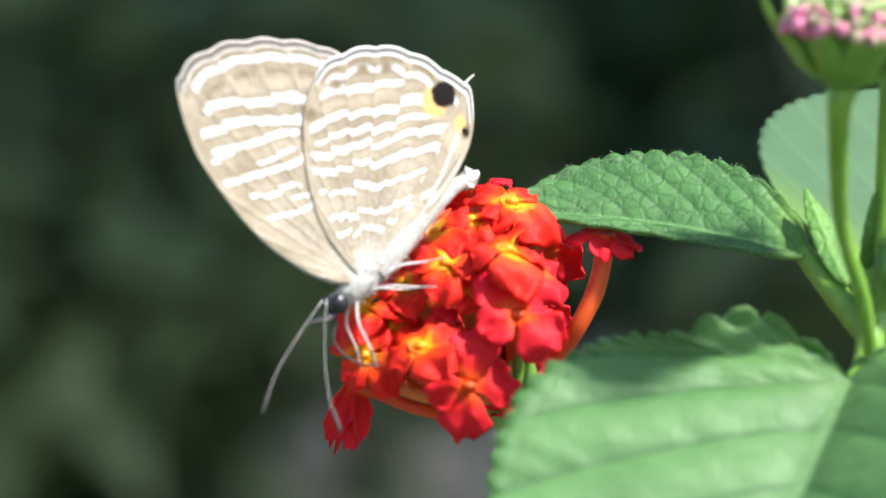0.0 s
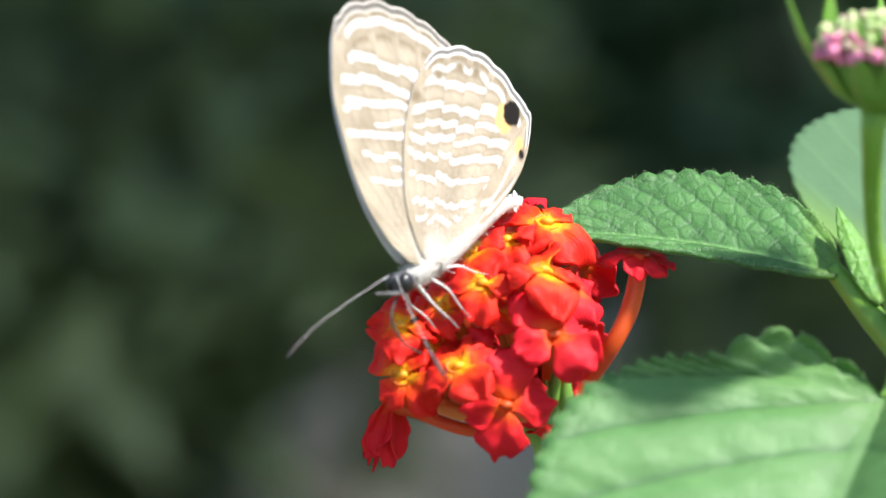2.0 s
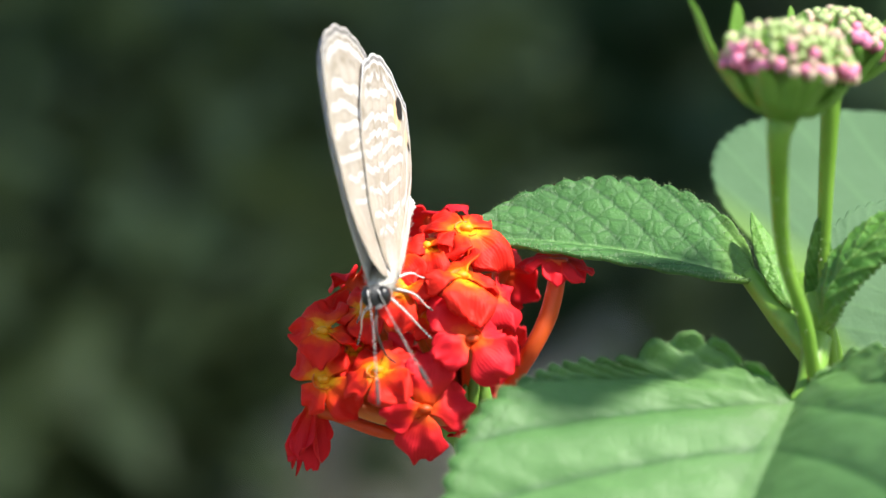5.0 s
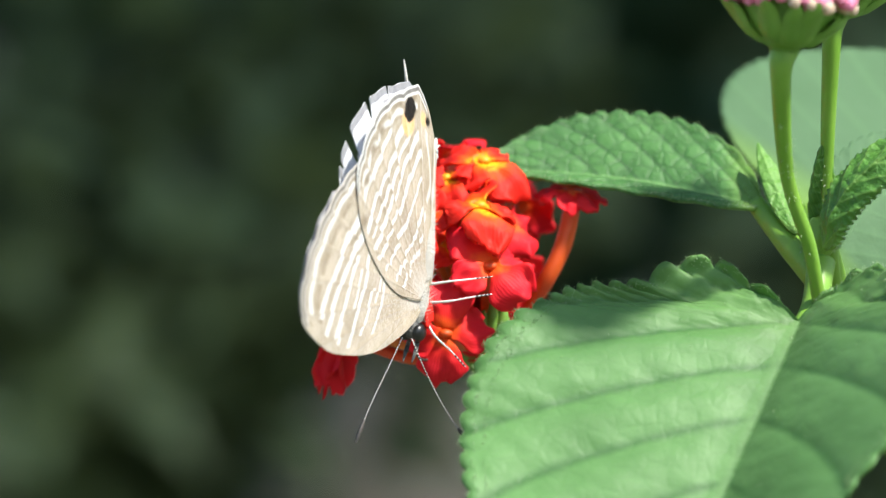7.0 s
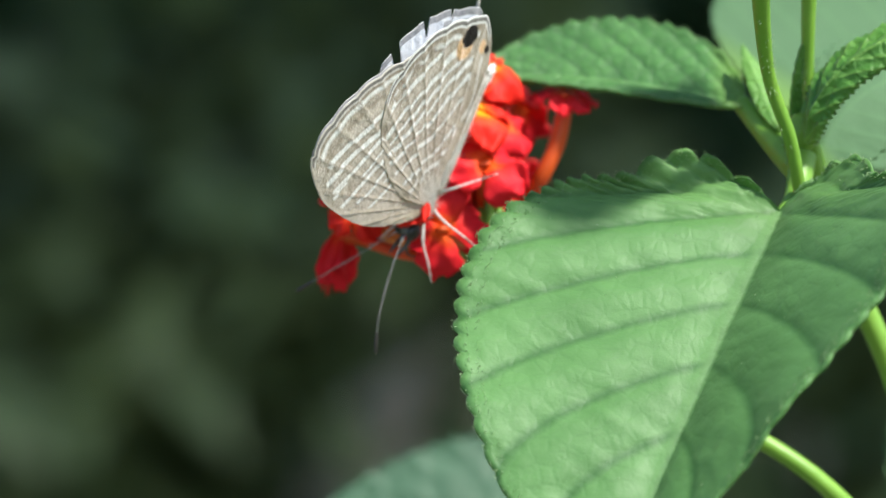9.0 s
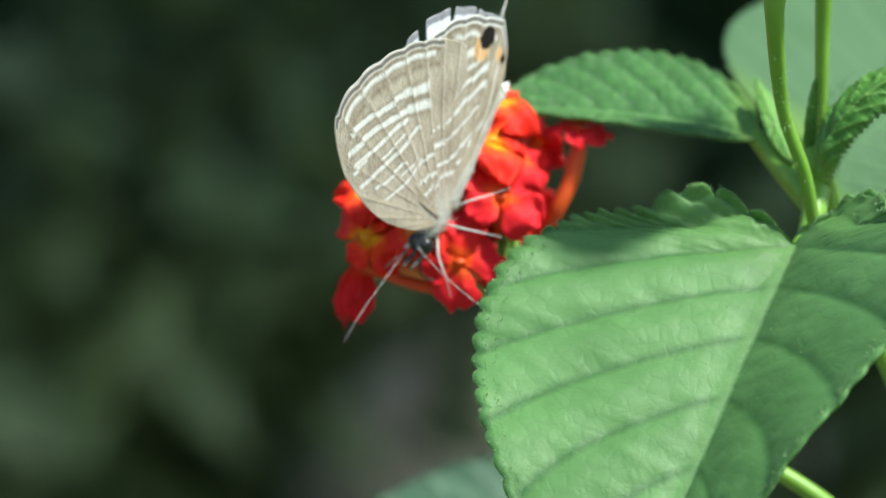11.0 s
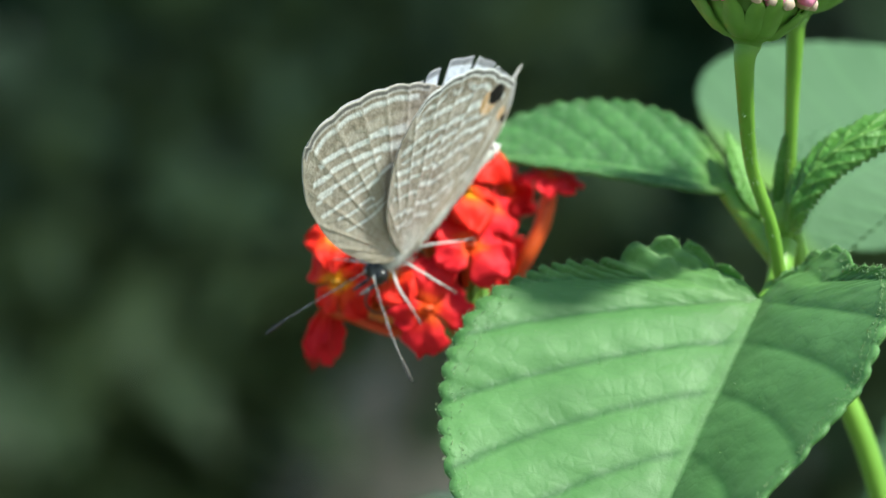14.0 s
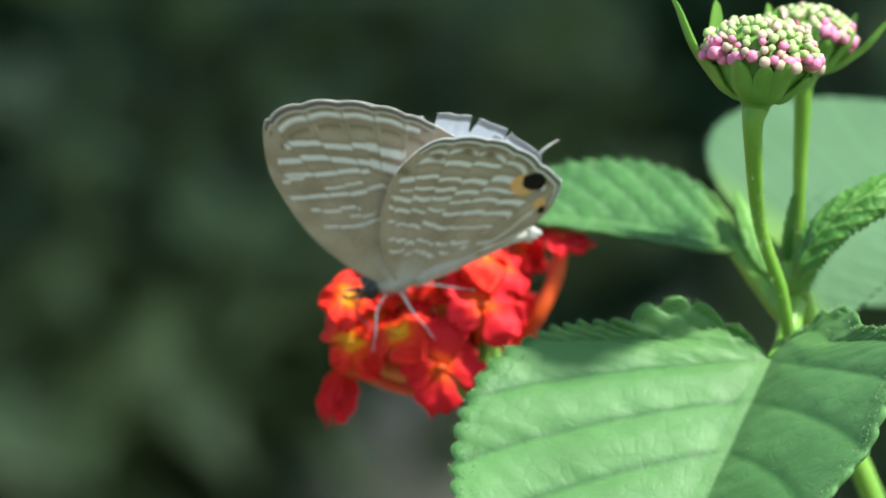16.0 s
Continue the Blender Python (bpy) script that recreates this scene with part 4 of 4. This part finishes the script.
def butterfly():
    e = thing("butterfly", (0, 0, 0), "small taupe butterfly with white-banded wings feeding on the red flower", "butterfly")
    B = lambda x, y, z: Vector((x * MM, y * MM, z * MM))
    put = dict(at=(0, 0, 0))
    thorax = part("thorax", blob((0.0018, 0.0008, 0.0009), B(-0.1, 0, 0.05), rough=0.12, sub=4), FUZZ, e, "furry pale grey thorax", **put)
    abdomen = part("abdomen", tube([B(-1.0, 0, -0.2), B(-3.0, 0, 0.05), B(-5.6, 0, 0.25), B(-7.9, 0, 0.2), B(-9.1, 0, -0.05)],
                         [0.0008, 0.0009, 0.00075, 0.0005, 0.0004], 16), FUZZ, e, "pale grey tapered abdomen", **put)
    head = part("head", blob((0.0006, 0.00066, 0.00068), B(1.85, 0, 0.05), rough=0.12, sub=3), HEAD, e, "dark grey head with white scales", **put)
    for s in (1, -1):
        part("eye", blob((0.00058, 0.00042, 0.00062), B(2.0, 0.48 * s, 0.1), sub=3), EYE, head, "glossy black eye", **put)
        part("palp", tube([B(2.5, 0.3 * s, -0.3), B(3.2, 0.32 * s, 0.0), B(3.9, 0.3 * s, 0.35)], [0.00014, 0.00014, 0.00004], 8), HEAD, head, **put)
    part("proboscis", tube([B(2.6, 0, -0.5), B(3.6, 0, -1.4), B(3.5, 0.2, -3.0), B(2.6, 0.4, -4.2)], [0.00009, 0.00008, 0.00007, 0.00005], 8), ANT_DARK, head, **put)
    part("tail_tuft", blob((0.00055, 0.0003, 0.00048), B(-9.35, 0, -0.15), rough=0.9, sub=4, seed=3), LEG, abdomen, "white scaly tuft", **put)
    fur = random.Random(17)
    for hold, count, length, spots in ((thorax, 420, 0.0006, [(B(-0.1, 0, 0.05), (0.0018, 0.0008, 0.0009))]),
                                       (abdomen, 380, 0.0004, [(B(-0.9 * k - 1.2, 0, -0.15 + 0.05 * k), (0.0005, 0.0009 - 0.00005 * k, 0.0009 - 0.00005 * k)) for k in range(7)])):
        verts, faces = [], []
        for _ in range(count):
            c, rad = fur.choice(spots)
            d = Vector((fur.gauss(0, 1), fur.gauss(0, 1), fur.gauss(0, 1))).normalized()
            p = c + Vector((d.x * rad[0], d.y * rad[1], d.z * rad[2])) * 0.92
            tip = p + (d + Vector((-0.8, 0, 0))).normalized() * length * fur.uniform(0.6, 1.3)
            n = d.orthogonal().normalized() * 0.00003
            m = d.cross(n)
            i = len(verts)
            verts += [p + n, p - n, p + m, tip]
            faces += [(i, i + 1, i + 3), (i + 1, i + 2, i + 3), (i + 2, i, i + 3)]
        tagged(part("fur", (verts, faces), FUZZ, hold, "soft white fur", at=(0, 0, 0), smooth=False), kind="stuff")
    wings = {}
    for s, tag in ((1, "left"), (-1, "right")):
        for hind in (False, True):
            nm = "hindwing" if hind else "forewing"
            w = part(nm, wing_mesh(nm, hind, s, s < 0), WING_UNDER, e,
                     ("hindwing with a black eyespot in orange" if hind else "forewing with wavy white bands") + (", its rim broken" if s < 0 else ""), **put)
            wings[tag, nm] = w
            if hind and s < 0:
                d = Vector((math.cos(math.radians(61.5)), math.sin(math.radians(61.5)))) * (405 / 30.0)
                x, z = d.dot(UX), d.dot(UZ)
                y = s * 0.5
                part("tail", tube([B(x + 0.2, y, z - 0.1), B(x - 0.5, y * 1.1, z + 0.15), B(x - 1.4, y * 1.3 + 0.2 * s, z + 0.1)], [0.00014, 0.0001, 0.00004], 6),
                     FUZZ, w, "hair-thin white tail", **put)
    legs = []
    for hip, rest in (((-1.0, 0.5, -0.5), (-0.6, 0.6, -0.52)), ((0.1, 0.6, -0.55), (-0.3, 0.6, -0.74)), ((1.1, 0.5, -0.5), (0.45, 0.45, -0.77))):
        for s in (1, -1):
            way = Vector((rest[0], rest[1] * s, rest[2])).normalized()
            lift = (Vector((0.3, 0, 1)) - way * way.dot(Vector((0.3, 0, 1)))).normalized()
            q = [Vector((0, 0, 0)), (way * 1.3 + lift * 0.4) * MM, (way * 2.7 + lift * 0.1) * MM, (way * 4.0) * MM]
            leg = part("leg", tube(q, [0.000095, 0.00007, 0.00005, 0.000036], 8, rings=5), LEG, e, "thin white leg with dark bands", **put)
            leg.location = B(hip[0], hip[1] * s, hip[2])
            for k in (0.3, 0.5, 0.7, 0.88):
                c = q[2].lerp(q[3], k)
                dd = (q[3] - q[2]).normalized() * 0.00006
                part("band", tube([c - dd, c + dd], [0.00006, 0.00006], 8, rings=1), ANT_DARK, leg, at=where(leg))
            legs.append((leg, s))
    feelers = []
    for s in (1, -1):
        def curve(x):
            return B(x, s * 0.012 * x * x, 0.16 * math.sin(x * 0.45) - 0.012 * max(0.0, x - 4.5) ** 2 * 4)

        f = part("antenna", tube([curve(0.5 * k) for k in range(14)], [0.000034] * 14, 8, rings=2), LEG, e, "thin antenna with fine black and white rings", **put)
        f.location = B(2.4, 0.32 * s, 0.75)
        for k in range(28):
            x = 0.5 + 0.21 * k
            part("ring", tube([curve(x), curve(x + 0.12)], [0.000042, 0.000042], 8, rings=1), ANT_DARK, f, at=where(f))
        part("club", tube([curve(6.4), curve(7.0), curve(7.6), curve(7.9)], [0.00008, 0.00013, 0.00012, 0.00004], 8, rings=3), ANT_DARK, f, "dark club", at=where(f))
        feelers.append(f)
    return e, wings, feelers, legs


ground_sheet()
earth_bank()
green_shoot()
flower_head()
BUTTERFLY, WINGS, FEELERS, LEGS = butterfly()
shrub((-0.62, 2.3, 0.55), (0.55, 0.35, 0.5), 5200, 0.09, HEDGE_LEAF, "leafy green shrub in shade", 1)
shrub((0.35, 3.1, 0.95), (0.8, 0.4, 0.6), 5200, 0.1, SHADE_TONED_LEAF, "leafy shrub with deep shade put into its dark green", 2)
shrub((-0.1, 3.8, 0.95), (1.4, 0.4, 0.9), 7500, 0.12, SHADE_TONED_LEAF, "leafy shrub with deep shade put into its dark green", 3)
shrub((0.68, 2.2, 0.5), (0.4, 0.3, 0.5), 3000, 0.09, HEDGE_LEAF, "leafy green shrub in shade", 5)
far_hedge()
# unseen shade caster, crown set up-sun of the shrubs
tree((1.6, 3.4), (1.2, 1.9, 2.9), (1.3, 1.2, 0.8), 4300, 6)


def motions():
    body_rows = [
        (0.0, pose(-0.00196, -0.00189, 0.60153, 5.2, 42.3, -152.8)),
        (0.2, pose(-0.00159, -0.00184, 0.60212, 17.7, 36.0, -146.6)),
        (0.5, pose(-0.00178, -0.00275, 0.60357, 9.1, 23.9, -132.9)),
        (1.0, pose(-0.00102, -0.00271, 0.60343, 5.6, 31.8, -124.7)),
        (1.5, pose(-0.00085, -0.00225, 0.60385, -2.3, 24.2, -131.1)),
        (2.0, pose(-0.00068, -0.00196, 0.60356, 1.4, 26.6, -131.4)),
        (2.5, pose(0.00005, -0.00222, 0.60395, -5.9, 26.9, -122.3)),
        (3.0, pose(0.00051, -0.00210, 0.60413, -6.1, 22.5, -117.9)),
        (3.5, pose(0.00075, -0.00220, 0.60420, -5.0, 24.4, -112.9)),
        (4.0, pose(0.00125, -0.00251, 0.60423, -4.3, 30.3, -110.3)),
        (4.2, pose(0.00162, -0.00250, 0.60405, 3.4, 24.0, -98.5)),
        (6.3, pose(0.00205, -0.00248, 0.60005, -8.3, 60.5, -123.3)),
        (6.5, pose(0.00254, -0.00319, 0.59906, -24.8, 68.3, -136.0)),
        (7.0, pose(0.00259, -0.00270, 0.59774, -58.0, 83.9, -171.7)),
        (7.5, pose(0.00319, -0.00291, 0.59842, -45.1, 69.4, -162.1)),
        (8.0, pose(0.00329, -0.00187, 0.59752, -97.1, 67.1, 146.6)),
        (8.2, pose(0.00324, -0.00187, 0.59735, -96.8, 63.0, 146.9)),
        (10.3, pose(0.00303, -0.00252, 0.59769, -48.1, 56.0, -169.8)),
        (10.5, pose(0.00285, -0.00273, 0.59857, -48.9, 53.8, -170.3)),
        (11.0, pose(0.00292, -0.00272, 0.59857, -46.7, 61.5, -166.7)),
        (11.5, pose(0.00252, -0.00298, 0.59871, -40.3, 54.3, -161.3)),
        (12.0, pose(0.00265, -0.00259, 0.59850, -61.8, 63.3, -179.1)),
        (12.5, pose(0.00247, -0.00280, 0.59852, -39.0, 55.5, -159.4)),
        (13.0, pose(0.00252, -0.00219, 0.59851, -75.4, 61.8, 171.7)),
        (13.5, pose(0.00265, -0.00297, 0.59862, -43.2, 56.1, -161.6)),
        (14.0, pose(0.00237, -0.00300, 0.59933, -48.7, 46.2, -161.1)),
        (14.5, pose(0.00203, -0.00290, 0.60088, -46.0, 27.5, -172.9)),
        (15.0, pose(0.00163, -0.00270, 0.60105, -44.1, 15.8, 178.8)),
        (15.5, pose(0.00214, -0.00222, 0.60205, -58.9, 18.5, 161.4)),
        (16.0, pose(0.00161, -0.00241, 0.60155, -49.4, 18.8, 167.9)),
    ]
    wing_rows = [(0, 0.3, 2, 0.6), (0.2, 1.4, 2, 0.6), (0.5, -5.9, 3, 0.7), (1, -3.5, 0.7, 0.7), (1.5, -7.8, -1.6, 0.7), (2, -1, 4.1, 0.7), (2.5, -8.3, -3.9, 1.4), (3, -8.7, -7.6, 1.4), (3.5, -1.6, -5.6, 1.4), (4, -5.2, 2.1, 1.4), (4.2, -6.2, 2.1, 1.4), (6.3, -4, -3, 0), (6.5, 0.4, -3, 0), (7, 0.9, -3, 0.3), (7.5, 2.8, 0, -1), (8, 2.7, 8, 0.2), (8.2, 1.4, 8, 0.2), (10.3, -2.1, 5.2, -1), (10.5, -0.8, 5.2, -1), (11, -0.4, 7.6, -1), (11.5, 2.5, 0.4, -1), (12, 5.1, 8, 0), (12.5, 1.9, -0.6, -1), (13, 1.9, 10, 1.8), (13.5, 2.7, -1, 0), (14, -2.9, -3.5, 4.5), (14.5, 0.6, -2, 4.5), (15, 0.9, -7.5, 5), (15.5, -0.8, 4, 8.5), (16, 0.4, -5.2, 6.5)]
    feeler_rows = (((0.0, 41, 14), (0.2, 56, 57), (2.0, 30, 45), (3.0, 20, 38), (3.5, 17, 33), (4.2, 20, 11), (6.3, 8, 49), (7.0, -4, 32), (7.5, 5, 41), (8.0, 2, 6), (8.2, -2, 2), (10.5, 1, 52), (11.0, -4, 69), (11.5, 2, 60), (12.5, 6, 51), (13.5, 12, 45), (14.0, 1, 55), (14.5, 38, -22), (15.0, 36, -32), (16.0, 40, -44)),
                   ((0.0, 10, 15), (0.2, 27, 2), (1.0, 21, 4), (1.5, 21, -16), (2.0, 7, -14), (3.0, 23, -13), (3.5, 26, -19), (4.2, 26, -4), (6.3, -8, 24), (7.0, -38, 3), (7.5, -20, -7), (8.0, -6, -35), (8.2, -5, -33), (10.5, -23, -7), (11.0, -16, 5), (11.5, -9, 4), (12.5, -9, -1), (13.5, -36, 0), (14.0, -14, -6), (14.5, 30, -36), (15.0, 30, -42), (16.0, 36, -50)))
    leg_rows = (((0.0, -7, 15, 26), (2.0, -13, 11, 26), (3.5, -16, 9, 25), (4.2, -18, 6, 24), (6.3, 22, 14, -10), (7.0, 13, -6, -24), (8.0, 7, 7, 0), (10.5, 14, 14, 3), (12.5, 16, 13, -2), (13.5, 14, 13, 0), (14.0, 14, 17, 8), (15.0, 5, 22, 27), (16.0, -3, 15, 24)),
                ((0.0, -11, 26, 23), (2.0, -27, 7, 13), (3.5, -28, 6, 12), (4.2, -25, 12, 15), (6.3, 32, -1, -19), (7.0, 30, 7, -7), (8.0, 47, -7, -41), (10.5, 40, 10, -9), (12.5, 39, 9, -10), (13.5, 38, 9, -8), (14.0, 34, 6, -11), (15.0, 11, 14, 10), (16.0, 7, 1, -3)),
                ((0.0, -15, 1, -8), (2.0, -20, 50, 8), (3.5, -20, 52, 8), (4.2, -20, 52, 8), (6.3, 37, -23, 2), (7.0, 35, -29, -8), (8.0, 30, -36, -20), (10.5, 21, -26, -10), (12.5, 21, -30, -15), (13.5, 16, -26, -12), (14.0, 34, -13, 11), (15.0, 27, -7, 12), (16.0, 31, -15, 7)))
    walk(BUTTERFLY, body_rows)
    walk(WINGS["left", "hindwing"], [(t, pose(0, 0, 0, 0, -h, 0)) for t, h, g, roll in wing_rows])
    walk(WINGS["left", "forewing"], [(t, pose(0, 0, 0, roll, -g, 0)) for t, h, g, roll in wing_rows])
    # the far pair stands a little apart, its hindwing ahead of the near one
    ahead = ((0.0, 0), (4.2, 0), (6.3, 0), (6.5, 1), (7.0, 4), (7.5, 8), (8.0, 2), (8.2, 2), (10.5, 3), (11.0, 7), (11.5, -14), (12.0, 8), (12.5, -16), (13.0, 9), (13.5, -4), (14.0, 9), (14.5, -2), (15.0, -9), (15.5, 9), (16.0, -8))
    lead = lambda t: float(np.interp(t, [r[0] for r in ahead], [r[1] for r in ahead]))
    trail = lambda t: float(np.interp(t, (0.0, 4.2, 6.3, 16.0), (0.0, 0.0, 1.5, 1.5)))
    apart = lambda t: float(np.interp(t, (0.0, 4.2, 6.3, 10.3, 11.5, 13.5, 14.5, 15.5, 16.0), (0, 0, 5.5, 6, 8.5, 8.5, 7, 9, 8)))
    walk(WINGS["right", "hindwing"], [(t, pose(0, 0, 0, max(apart(t), roll + 1.5), -(h + lead(t)), 0)) for t, h, g, roll in wing_rows])
    walk(WINGS["right", "forewing"], [(t, pose(0, 0, 0, roll + 0.3, -(g + trail(t)), 0)) for t, h, g, roll in wing_rows])
    for k, (leg, s) in enumerate(LEGS):
        hip = leg.location.copy()
        walk(leg, [(t, pose(*hip, rx * s, ry, rz * s)) for t, rx, ry, rz in leg_rows[k // 2]])
    for f, rows in zip(FEELERS, feeler_rows):
        spot = f.location.copy()
        walk(f, [(t, pose(*spot, 0, pitch, turn)) for t, pitch, turn in rows])


motions()
